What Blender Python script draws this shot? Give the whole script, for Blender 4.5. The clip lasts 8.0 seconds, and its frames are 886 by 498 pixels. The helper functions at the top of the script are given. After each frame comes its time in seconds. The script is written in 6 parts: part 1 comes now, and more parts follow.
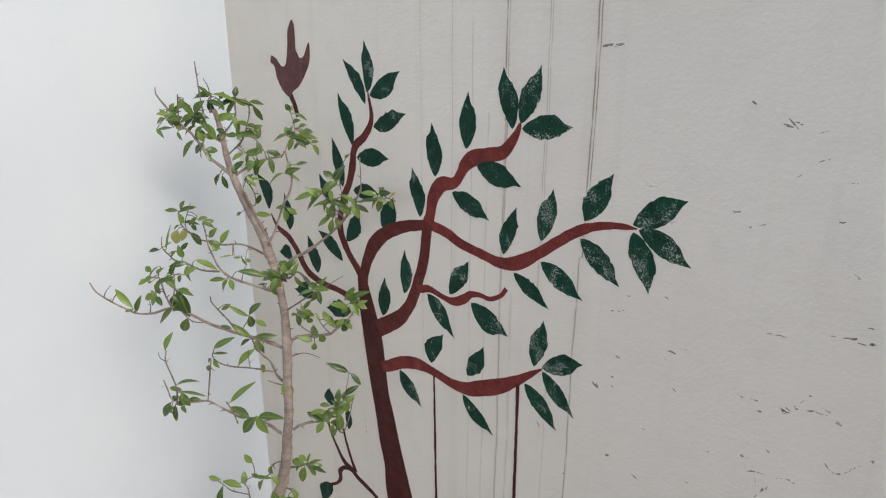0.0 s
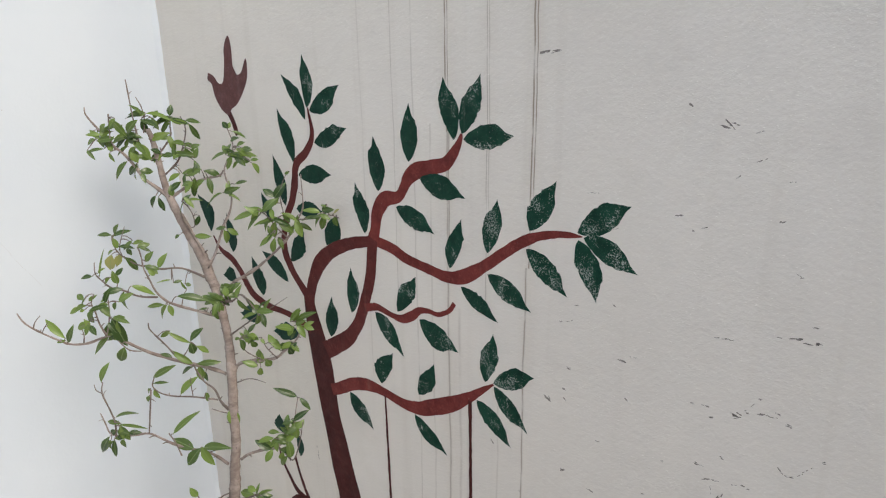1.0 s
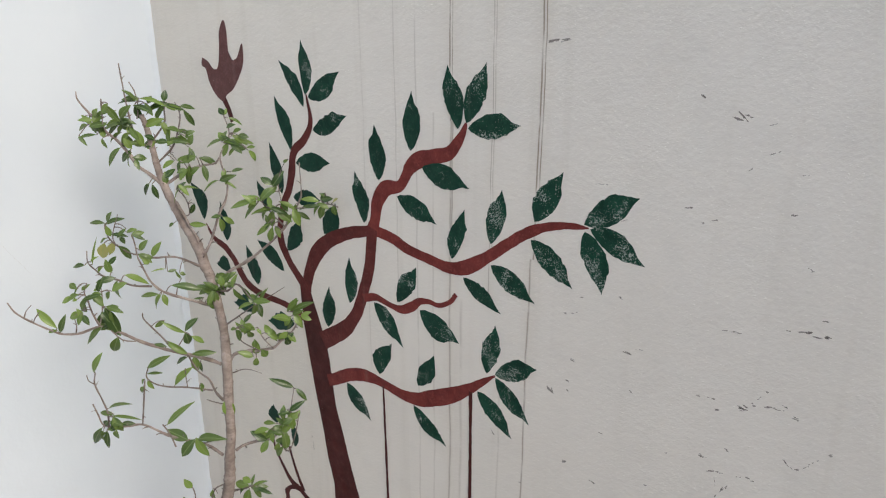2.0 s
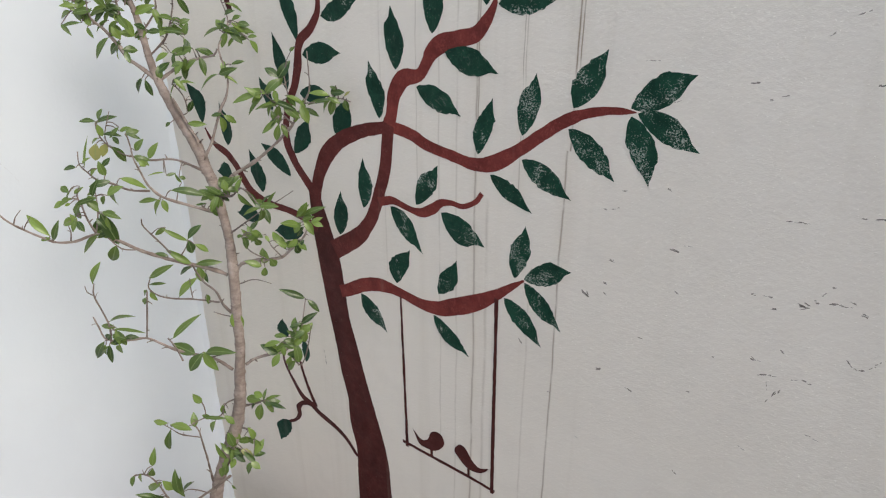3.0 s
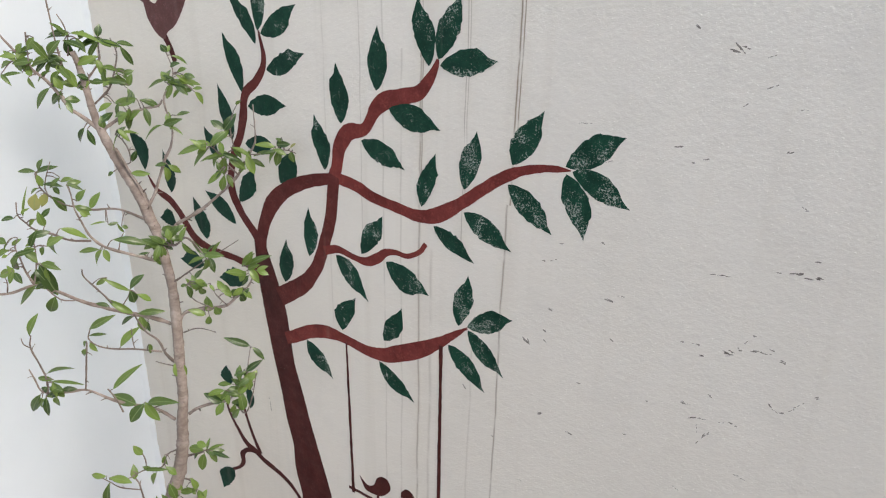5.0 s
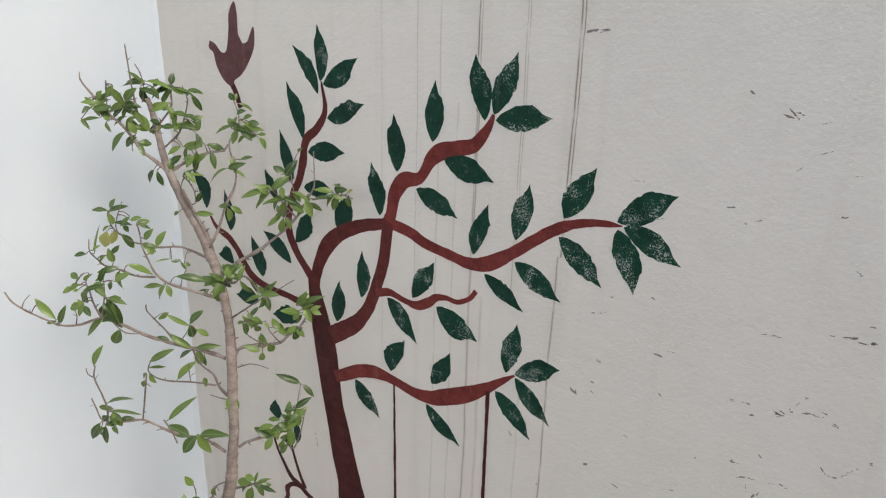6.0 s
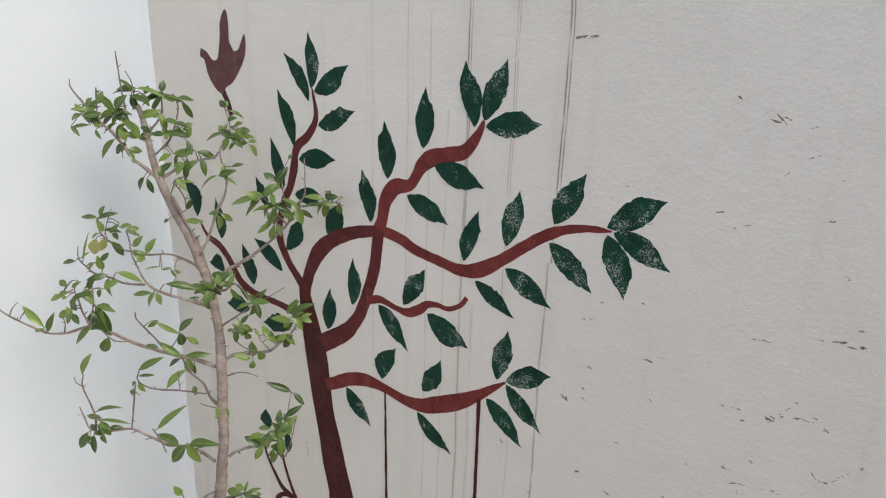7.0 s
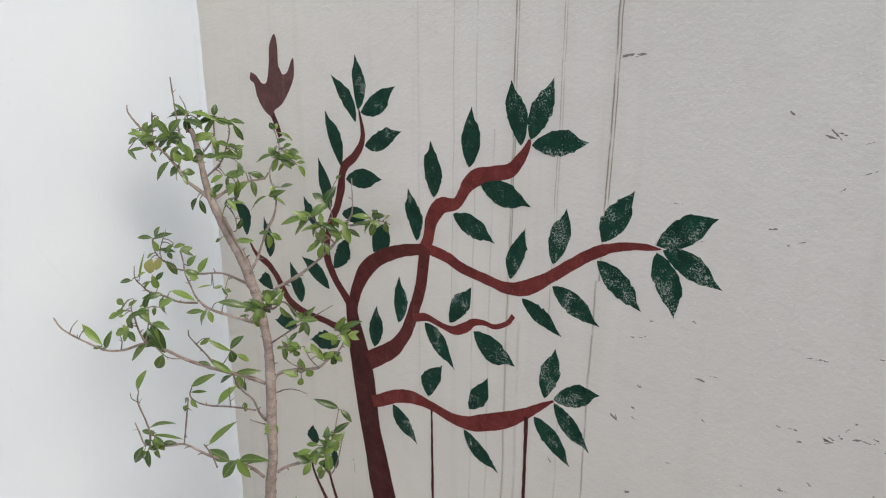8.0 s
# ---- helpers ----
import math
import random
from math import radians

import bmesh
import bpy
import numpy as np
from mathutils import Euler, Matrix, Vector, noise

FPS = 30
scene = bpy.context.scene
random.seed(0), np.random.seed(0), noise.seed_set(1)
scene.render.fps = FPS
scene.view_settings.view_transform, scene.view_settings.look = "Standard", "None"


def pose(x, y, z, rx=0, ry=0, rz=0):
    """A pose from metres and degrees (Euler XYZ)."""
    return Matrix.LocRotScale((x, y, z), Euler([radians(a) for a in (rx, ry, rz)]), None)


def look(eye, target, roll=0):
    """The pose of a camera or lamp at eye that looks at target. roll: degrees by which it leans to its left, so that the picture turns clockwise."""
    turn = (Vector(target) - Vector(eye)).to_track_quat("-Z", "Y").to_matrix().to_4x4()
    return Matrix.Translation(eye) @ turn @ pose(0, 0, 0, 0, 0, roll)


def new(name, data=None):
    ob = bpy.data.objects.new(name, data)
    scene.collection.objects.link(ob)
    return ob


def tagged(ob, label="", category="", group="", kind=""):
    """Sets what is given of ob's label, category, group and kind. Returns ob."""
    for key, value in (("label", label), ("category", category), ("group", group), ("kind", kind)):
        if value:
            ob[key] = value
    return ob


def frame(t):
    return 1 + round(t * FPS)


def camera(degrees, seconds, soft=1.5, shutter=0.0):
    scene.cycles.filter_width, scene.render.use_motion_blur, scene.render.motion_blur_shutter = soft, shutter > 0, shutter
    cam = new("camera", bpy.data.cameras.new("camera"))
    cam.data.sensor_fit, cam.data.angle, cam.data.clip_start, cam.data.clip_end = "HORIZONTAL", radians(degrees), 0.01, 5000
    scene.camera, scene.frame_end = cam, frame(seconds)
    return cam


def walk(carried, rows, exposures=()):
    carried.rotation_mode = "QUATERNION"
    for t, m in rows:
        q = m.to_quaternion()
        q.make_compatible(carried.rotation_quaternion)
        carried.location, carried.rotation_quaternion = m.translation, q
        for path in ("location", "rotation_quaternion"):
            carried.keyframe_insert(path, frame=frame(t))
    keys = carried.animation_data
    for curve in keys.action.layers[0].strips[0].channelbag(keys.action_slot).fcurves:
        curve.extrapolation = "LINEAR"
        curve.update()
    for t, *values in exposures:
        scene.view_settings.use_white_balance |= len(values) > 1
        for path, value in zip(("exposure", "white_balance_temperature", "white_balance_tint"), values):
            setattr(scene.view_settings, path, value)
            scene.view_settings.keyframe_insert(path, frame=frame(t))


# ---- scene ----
cam = camera(63.7, 8.0, soft=1.2)
PATH = [
    (0, (1.536, -0.883, 1.687), (0.235, 0.473, 1.000), 0.10),
    (0.2, (1.528, -0.873, 1.683), (0.245, 0.490, 0.977), -0.19),
    (0.5, (1.534, -0.861, 1.670), (0.259, 0.486, 0.923), -0.10),
    (0.7, (1.523, -0.865, 1.663), (0.314, 0.549, 0.932), 1.03),
    (1, (1.538, -0.848, 1.668), (0.307, 0.596, 1.035), -0.70),
    (1.2, (1.533, -0.860, 1.680), (0.304, 0.593, 1.067), -0.90),
    (2.3, (1.492, -0.857, 1.649), (0.317, 0.609, 0.959), 0.18),
    (2.5, (1.477, -0.851, 1.623), (0.304, 0.606, 0.915), -0.60),
    (2.8, (1.437, -0.831, 1.596), (0.297, 0.600, 0.787), -0.58),
    (3, (1.427, -0.836, 1.590), (0.300, 0.582, 0.742), -0.10),
    (3.2, (1.401, -0.844, 1.587), (0.321, 0.566, 0.668), 0.35),
    (3.5, (1.408, -0.847, 1.568), (0.366, 0.534, 0.563), 1.50),
    (3.7, (1.396, -0.842, 1.561), (0.443, 0.536, 0.468), 2.18),
    (4, (1.414, -0.840, 1.548), (0.461, 0.542, 0.461), 2.20),
    (4.2, (1.407, -0.847, 1.555), (0.457, 0.557, 0.494), 1.89),
    (4.5, (1.434, -0.838, 1.566), (0.434, 0.634, 0.652), 1.10),
    (4.7, (1.442, -0.819, 1.597), (0.411, 0.693, 0.787), 0.82),
    (5, (1.436, -0.849, 1.628), (0.413, 0.689, 0.862), 1.40),
    (5.2, (1.441, -0.860, 1.640), (0.331, 0.641, 0.923), 0.70),
    (6.3, (1.431, -0.871, 1.660), (0.291, 0.623, 0.976), 1.70),
    (6.5, (1.432, -0.870, 1.653), (0.292, 0.621, 0.962), 1.60),
    (7, (1.438, -0.868, 1.652), (0.305, 0.645, 0.997), 1.80),
    (7.2, (1.434, -0.871, 1.659), (0.311, 0.655, 1.015), 1.58),
    (7.5, (1.436, -0.877, 1.660), (0.245, 0.607, 1.043), 0.70),
    (8, (1.432, -0.879, 1.659), (0.205, 0.574, 1.042), 0.40),
]
walk(cam, [(t, look(eye, target, roll)) for t, eye, target, roll in PATH], exposures=[(0.0, 0.50), (1.0, 0.55), (2.5, 0.56), (3.5, 0.62), (4.0, 0.70), (4.7, 0.77), (5.0, 0.79), (5.2, 0.72), (6.3, 0.55), (8.0, 0.55)])

# ---- light: overcast sky over an open court, brightest from the open side ----
SUN_DIR = Vector((0.75, -0.07, 0.64)).normalized()
world = bpy.data.worlds.new("sky")
scene.world = world
world.use_nodes = True
wn = world.node_tree
sky = wn.nodes.new("ShaderNodeTexSky")
sky.sky_type = "NISHITA"
sky.sun_disc = False
sky.sun_elevation = math.asin(SUN_DIR.z)
sky.sun_rotation = math.atan2(SUN_DIR.x, SUN_DIR.y)
sky.air_density, sky.dust_density, sky.ozone_density = 1.0, 3.0, 0.8
back = wn.nodes["Background"]
back.inputs["Strength"].default_value = 0.155
wn.links.new(sky.outputs["Color"], back.inputs["Color"])
sun = new("sun", bpy.data.lights.new("sun", "SUN"))
sun.data.energy, sun.data.angle, sun.data.color = 0.62, radians(22), (1.0, 0.96, 0.90)
sun.matrix_world = Matrix.Translation((3, -1, 4)) @ SUN_DIR.to_track_quat("Z", "Y").to_matrix().to_4x4()


# ---- material kit ----
class Mat:
    def __init__(self, name, rough=0.6, spec=0.4):
        self.m = bpy.data.materials.new(name)
        self.m.use_nodes = True
        self.t = self.m.node_tree
        self.b = self.t.nodes["Principled BSDF"]
        self.b.inputs["Roughness"].default_value = rough
        self.b.inputs["Specular IOR Level"].default_value = spec

    def node(self, kind, **values):
        n = self.t.nodes.new(kind)
        for key, value in values.items():
            n.inputs[key].default_value = value
        return n

    def link(self, a, b):
        self.t.links.new(a, b)

    def place(self):
        return self.t.nodes.new("ShaderNodeNewGeometry").outputs["Position"]

    def noise(self, scale, detail=4.0, rough=0.55, stretch=None, at=None):
        n = self.node("ShaderNodeTexNoise", Scale=scale, Detail=detail, Roughness=rough)
        src = at or self.place()
        if stretch:
            mp = self.node("ShaderNodeMapping", Scale=stretch)
            self.link(src, mp.inputs["Vector"])
            src = mp.outputs["Vector"]
        self.link(src, n.inputs["Vector"])
        return n.outputs["Fac"]

    def ramp(self, fac, stops):
        r = self.t.nodes.new("ShaderNodeValToRGB")
        while len(r.color_ramp.elements) < len(stops):
            r.color_ramp.elements.new(0.5)
        for e, (p, c) in zip(r.color_ramp.elements, stops):
            e.position = p
            e.color = (*c, 1) if isinstance(c, tuple) else (c, c, c, 1)
        self.link(fac, r.inputs["Fac"])
        return r.outputs["Color"]

    def mix(self, fac, a, b, mode="MIX"):
        n = self.t.nodes.new("ShaderNodeMix")
        n.data_type, n.blend_type = "RGBA", mode
        for src, sock in ((fac, n.inputs[0]), (a, n.inputs[6]), (b, n.inputs[7])):
            if isinstance(src, (int, float)):
                sock.default_value = src
            elif isinstance(src, tuple):
                sock.default_value = (*src, 1)
            else:
                self.link(src, sock)
        return n.outputs[2]

    def math(self, op, a, b=0.0, c=0.0):
        n = self.t.nodes.new("ShaderNodeMath")
        n.operation = op
        for src, sock in ((a, n.inputs[0]), (b, n.inputs[1]), (c, n.inputs[2])):
            if isinstance(src, (int, float)):
                sock.default_value = src
            else:
                self.link(src, sock)
        return n.outputs[0]

    def done(self, colour, height=None, strength=0.3, dist=0.002, rough=None):
        if isinstance(colour, tuple):
            self.b.inputs["Base Color"].default_value = (*colour, 1)
        else:
            self.link(colour, self.b.inputs["Base Color"])
        if height is not None:
            bump = self.node("ShaderNodeBump", Strength=strength, Distance=dist)
            self.link(height, bump.inputs["Height"])
            self.link(bump.outputs["Normal"], self.b.inputs["Normal"])
        if rough is not None:
            self.link(rough, self.b.inputs["Roughness"])
        return self.m


def wall_relief(m):
    """Roller stipple, trowel waves and grit of painted plaster."""
    a = m.noise(170, 3, 0.6)
    b = m.noise(45, 4, 0.6)
    c = m.noise(9, 3, 0.5)
    grit = m.ramp(m.noise(320, 1, 0.4), [(0.66, 0.0), (0.8, 1.0)])
    h = m.math("MULTIPLY_ADD", a, 0.55, m.math("MULTIPLY_ADD", b, 0.8, m.math("MULTIPLY", c, 1.6)))
    return m.math("MULTIPLY_ADD", grit, 0.25, h)


def cream_wall():
    m = Mat("cream_wall_paint", 0.62, 0.3)
    col = m.mix(m.ramp(m.noise(1.7, 5, 0.6), [(0.35, 0.0), (0.7, 1.0)]), (0.706, 0.671, 0.602), (0.758, 0.726, 0.658))
    col = m.mix(m.math("MULTIPLY", m.ramp(m.noise(14, 6, 0.65), [(0.5, 0.0), (0.75, 1.0)]), 0.35), col, (0.62, 0.59, 0.53))
    # faint rain streaks all over, running down
    streak = m.ramp(m.noise(26, 3, 0.5, stretch=(1.0, 1.0, 0.03)), [(0.56, 0.0), (0.72, 1.0)])
    col = m.mix(m.math("MULTIPLY", streak, 0.26), col, (0.58, 0.54, 0.46))
    # the dark drip runs at their places along the wall
    sep = m.t.nodes.new("ShaderNodeSeparateXYZ")
    m.link(m.place(), sep.inputs[0])
    wob = m.math("MULTIPLY", m.math("SUBTRACT", m.noise(5, 3, 0.6, stretch=(0.2, 0.2, 1)), 0.5), 0.012)
    x = m.math("ADD", sep.outputs["X"], wob)
    broken = m.ramp(m.noise(30, 4, 0.7, stretch=(1.5, 1, 0.35)), [(0.36, 0.15), (0.52, 1.0)])
    for at, half, low, high, amount in DRIPS:
        d = m.math("DIVIDE", m.math("ABSOLUTE", m.math("SUBTRACT", x, at)), half)
        band = m.math("SUBTRACT", 1.0, m.math("SMOOTH_MIN", d, 1.0, 0.3))
        band.node.use_clamp = True
        span = m.math("MULTIPLY", m.math("GREATER_THAN", sep.outputs["Z"], low), m.math("LESS_THAN", sep.outputs["Z"], high))
        f = m.math("MULTIPLY", m.math("MULTIPLY", band, span), m.math("MULTIPLY", broken, amount))
        col = m.mix(f, col, (0.19, 0.145, 0.09) if half < 0.01 else (0.42, 0.35, 0.25))
    return m.done(col, wall_relief(m), 0.68, 0.0025, m.ramp(m.noise(20, 3), [(0.3, 0.5), (0.7, 0.72)]))


# place along the wall, half width, from and to height, strength
DRIPS = [(0.9835, 0.0020, 1.30, 2.9, 1.0), (0.979, 0.0024, 0.30, 1.30, 0.7), (0.9885, 0.0015, 1.36, 2.9, 0.95), (0.8245, 0.0021, 1.49, 2.9, 1.0),
         (0.8292, 0.0014, 1.30, 2.9, 0.8), (0.826, 0.0030, 0.0, 1.49, 0.6), (0.850, 0.0040, 0.1, 1.2, 0.25), (0.9035, 0.0012, 1.2, 2.9, 0.6), (0.9075, 0.0011, 1.3, 2.9, 0.5), (0.755, 0.0022, 0.7, 2.9, 0.28),
         (0.710, 0.0016, 1.2, 2.9, 0.35), (0.790, 0.0026, 0.1, 1.5, 0.25), (0.93, 0.0025, 0.1, 1.1, 0.22), (0.635, 0.0022, 1.0, 2.9, 0.18), (0.985, 0.024, 1.1, 2.9, 0.12), (0.828, 0.032, 0.2, 2.9, 0.12),
         (0.905, 0.022, 1.2, 2.9, 0.12)]


def white_wall():
    m = Mat("white_wall_paint", 0.6, 0.3)
    col = m.mix(m.ramp(m.noise(1.5, 5, 0.6), [(0.35, 0.0), (0.7, 1.0)]), (0.584, 0.648, 0.698), (0.632, 0.690, 0.735))
    col = m.mix(m.math("MULTIPLY", m.ramp(m.noise(7, 6, 0.7), [(0.58, 0.0), (0.8, 1.0)]), 0.3), col, (0.575, 0.595, 0.60))
    smear = m.ramp(m.noise(2.6, 4, 0.55, stretch=(1, 1, 0.6)), [(0.44, 0.0), (0.62, 1.0)])
    col = m.mix(m.math("MULTIPLY", smear, 0.42), col, (0.540, 0.602, 0.668))
    h = m.math("MULTIPLY_ADD", m.noise(130, 3, 0.55), 0.35, m.math("MULTIPLY_ADD", m.noise(30, 3), 0.6, m.math("MULTIPLY", m.noise(5, 3), 2.0)))
    return m.done(col, h, 0.3, 0.002)


def floor_material():
    m = Mat("worn_cement_floor", 0.55, 0.4)
    col = m.mix(m.ramp(m.noise(6, 6, 0.65), [(0.3, 0.0), (0.7, 1.0)]), (0.190, 0.160, 0.141), (0.266, 0.232, 0.207))
    col = m.mix(m.math("MULTIPLY", m.ramp(m.noise(60, 4, 0.7), [(0.45, 0.0), (0.7, 1.0)]), 0.5), col, (0.112, 0.094, 0.080))
    splat = m.ramp(m.noise(48, 2, 0.45), [(0.64, 0.0), (0.68, 1.0)])
    col = m.mix(m.math("MULTIPLY", splat, 0.8), col, (0.50, 0.48, 0.44))
    return m.done(col, m.noise(90, 5, 0.6), 0.35, 0.002)


def stroke_paint(name, dark, light, wear=0.0, gloss=0.55):
    """Brushed gloss paint over the plaster relief; wear: share of missed spots."""
    m = Mat(name, gloss, 0.13)
    col = m.mix(m.ramp(m.noise(16, 5, 0.65), [(0.35, 0.0), (0.68, 1.0)]), dark, light)
    pores = m.ramp(m.noise(420, 2, 0.5), [(0.74, 0.0), (0.78, 1.0)])
    col = m.mix(m.math("MULTIPLY", pores, 0.5), col, (0.5, 0.46, 0.42))
    # thin places where the brush left less paint, and grain along them
    dapple = m.math("MULTIPLY", m.ramp(m.noise(48, 4, 0.7), [(0.42, 0.0), (0.66, 1.0)]), m.ramp(m.noise(300, 4, 0.75), [(0.4, 0.0), (0.62, 1.0)]))
    col = m.mix(m.math("MULTIPLY", dapple, 0.6), col, tuple(min(0.4, 1.7 * c + 0.012) for c in light))
    if wear:
        patch = m.ramp(m.noise(27, 3, 0.6), [(0.57 - 0.14 * wear, 0.0), (0.68 - 0.10 * wear, 1.0)])
        spots = m.ramp(m.math("MULTIPLY_ADD", patch, 0.15, m.noise(430, 4, 0.7)), [(0.655, 0.0), (0.725, 1.0)])
        col = m.mix(m.math("MULTIPLY", spots, 0.75), col, (0.44, 0.48, 0.43))
    # pale rain runs over the paint
    runs = m.ramp(m.noise(30, 3, 0.5, stretch=(1.0, 1.0, 0.03)), [(0.62, 0.0), (0.74, 1.0)])
    col = m.mix(m.math("MULTIPLY", runs, 0.10), col, (0.40, 0.36, 0.32))
    return m.done(col, wall_relief(m), 0.5, 0.0018, m.ramp(m.noise(35, 4), [(0.3, gloss - 0.08), (0.7, gloss + 0.16)]))


def bark_material():
    m = Mat("grey_brown_bark", 0.8, 0.2)
    col = m.mix(m.ramp(m.noise(35, 5, 0.65), [(0.32, 0.0), (0.68, 1.0)]), (0.185, 0.146, 0.124), (0.375, 0.322, 0.286))
    col = m.mix(m.math("MULTIPLY", m.ramp(m.noise(160, 4, 0.7), [(0.5, 0.0), (0.7, 1.0)]), 0.55), col, (0.16, 0.115, 0.09))
    ring = m.noise(90, 3, 0.6, stretch=(0.6, 0.6, 2.2))
    bands = m.ramp(m.noise(55, 3, 0.6, stretch=(0.35, 0.35, 1.6)), [(0.54, 0.0), (0.66, 1.0)])
    col = m.mix(m.math("MULTIPLY", bands, 0.5), col, (0.13, 0.098, 0.08))
    return m.done(col, m.math("MULTIPLY_ADD", m.noise(260, 3, 0.6), 0.5, ring), 0.6, 0.002)


def twig_material():
    m = Mat("twig_bark", 0.75, 0.2)
    col = m.mix(m.ramp(m.noise(40, 4, 0.6), [(0.3, 0.0), (0.7, 1.0)]), (0.095, 0.073, 0.062), (0.250, 0.208, 0.180))
    return m.done(col, m.noise(300, 3), 0.4, 0.001)


def leaf_material(name, deep, fresh):
    m = Mat(name, 0.27, 0.55)
    info = m.t.nodes.new("ShaderNodeObjectInfo")
    col = m.mix(info.outputs["Random"], deep, fresh)
    vein = m.t.nodes.new("ShaderNodeTexCoord").outputs["Object"]
    sep = m.t.nodes.new("ShaderNodeSeparateXYZ")
    m.link(vein, sep.inputs[0])
    rib = m.math("LESS_THAN", m.math("ABSOLUTE", sep.outputs["X"]), 0.035)
    col = m.mix(m.math("MULTIPLY", rib, 0.5), col, (0.25, 0.34, 0.13))
    col = m.mix(m.math("MULTIPLY", m.ramp(m.noise(120, 3), [(0.5, 0.0), (0.8, 1.0)]), 0.3), col, (0.16, 0.2, 0.06))
    m.done(col, m.noise(260, 2), 0.15, 0.001)
    glow = m.t.nodes.new("ShaderNodeBsdfTranslucent")
    m.link(col, glow.inputs["Color"])
    both = m.node("ShaderNodeMixShader", Fac=0.28)
    m.link(m.b.outputs[0], both.inputs[1])
    m.link(glow.outputs[0], both.inputs[2])
    m.link(both.outputs[0], m.t.nodes["Material Output"].inputs["Surface"])
    return m.m


def terracotta(name, warm):
    m = Mat(name, 0.82, 0.25)
    col = m.mix(m.ramp(m.noise(9, 6, 0.65), [(0.3, 0.0), (0.7, 1.0)]), (0.255, 0.122, 0.110), (0.385, 0.232, 0.212))
    bloom = m.ramp(m.noise(15, 6, 0.7), [(0.5, 0.0), (0.68, 1.0)])
    pale = (0.52, 0.425, 0.40) if warm else (0.46, 0.38, 0.405)
    col = m.mix(m.math("MULTIPLY", bloom, 0.85 if warm else 0.9), col, pale)
    if not warm:
        wash = m.ramp(m.noise(7, 6, 0.7, stretch=(1, 1, 0.35)), [(0.42, 0.0), (0.58, 1.0)])
        col = m.mix(m.math("MULTIPLY", wash, 0.75), col, (0.25, 0.17, 0.195))
    chips = m.ramp(m.noise(110, 5, 0.75), [(0.60, 0.0), (0.68, 1.0)])
    col = m.mix(m.math("MULTIPLY", chips, 0.6), col, (0.60, 0.54, 0.51))
    col = m.mix(m.math("MULTIPLY", m.ramp(m.noise(70, 4, 0.7), [(0.58, 0.0), (0.75, 1.0)]), 0.6), col, (0.19, 0.10, 0.08))
    return m.done(col, m.math("MULTIPLY_ADD", m.noise(160, 4), 0.4, m.noise(25, 4)), 0.5, 0.003)


def soil_material():
    m = Mat("dry_sandy_soil", 0.95, 0.1)
    col = m.mix(m.ramp(m.noise(22, 6, 0.7), [(0.32, 0.0), (0.66, 1.0)]), (0.205, 0.155, 0.117), (0.40, 0.33, 0.262))
    col = m.mix(m.math("MULTIPLY", m.ramp(m.noise(130, 4, 0.7), [(0.52, 0.0), (0.72, 1.0)]), 0.75), col, (0.125, 0.09, 0.066))
    return m.done(col, m.math("MULTIPLY_ADD", m.noise(220, 4), 0.5, m.noise(50, 5)), 0.7, 0.004)


def plain(name, dark, light, scale=60, rough=0.8):
    m = Mat(name, rough, 0.25)
    return m.done(m.mix(m.ramp(m.noise(scale, 4, 0.65), [(0.3, 0.0), (0.7, 1.0)]), dark, light), m.noise(scale * 4, 3), 0.4, 0.001)


cream, white, cement = cream_wall(), white_wall(), floor_material()
maroon = stroke_paint("maroon_paint", (0.043, 0.0100, 0.0092), (0.072, 0.0180, 0.0160))
rust = stroke_paint("red_brown_paint", (0.104, 0.0190, 0.0165), (0.185, 0.0370, 0.0310))
russet = stroke_paint("russet_paint", (0.070, 0.0140, 0.0125), (0.115, 0.0260, 0.0225))
# maroon made paler: the gloss sheen on the upper motif is painted into it
maroon_sheen = stroke_paint("sheen_maroon_paint", (0.10, 0.042, 0.040), (0.125, 0.055, 0.052))
green_paint = stroke_paint("bottle_green_paint", (0.0042, 0.0275, 0.0170), (0.0080, 0.0480, 0.0290))
green_spotted = stroke_paint("spotted_green_paint", (0.0042, 0.0275, 0.0170), (0.0080, 0.0480, 0.0290), 0.45)
green_worn = stroke_paint("worn_green_paint", (0.0042, 0.0275, 0.0170), (0.0085, 0.0520, 0.0310), 1.0)
bark, twig_bark = bark_material(), twig_material()
leaf_green = leaf_material("plant_leaf", (0.036, 0.076, 0.020), (0.195, 0.292, 0.060))
leaf_yellow = leaf_material("yellowing_leaf", (0.30, 0.31, 0.10), (0.38, 0.36, 0.14))
rim_clay, body_clay = terracotta("terracotta_rim", True), terracotta("weathered_terracotta", False)
soil_mat = soil_material()
scuff_mat = plain("dark_scuff", (0.10, 0.09, 0.078), (0.33, 0.305, 0.27), 200)
crack_mat = plain("grey_crack", (0.40, 0.41, 0.42), (0.50, 0.51, 0.52), 200)
dry_leaf_mat = plain("dry_leaf", (0.035, 0.022, 0.016), (0.10, 0.06, 0.04))
mortar_mat = plain("lime_mortar", (0.36, 0.33, 0.29), (0.56, 0.53, 0.48), 40)
pebble_mat = plain("pale_pebble", (0.45, 0.42, 0.37), (0.66, 0.63, 0.58), 90)


# ---- mesh kit ----
def part(name, bm, material, parent=None, label="", smooth=False):
    me = bpy.data.meshes.new(name)
    if smooth:
        for f in bm.faces:
            f.smooth = True
    bm.to_mesh(me)
    bm.free()
    me.materials.append(material)
    ob = new(name, me)
    ob.parent = parent
    if label:
        tagged(ob, label)
    return ob


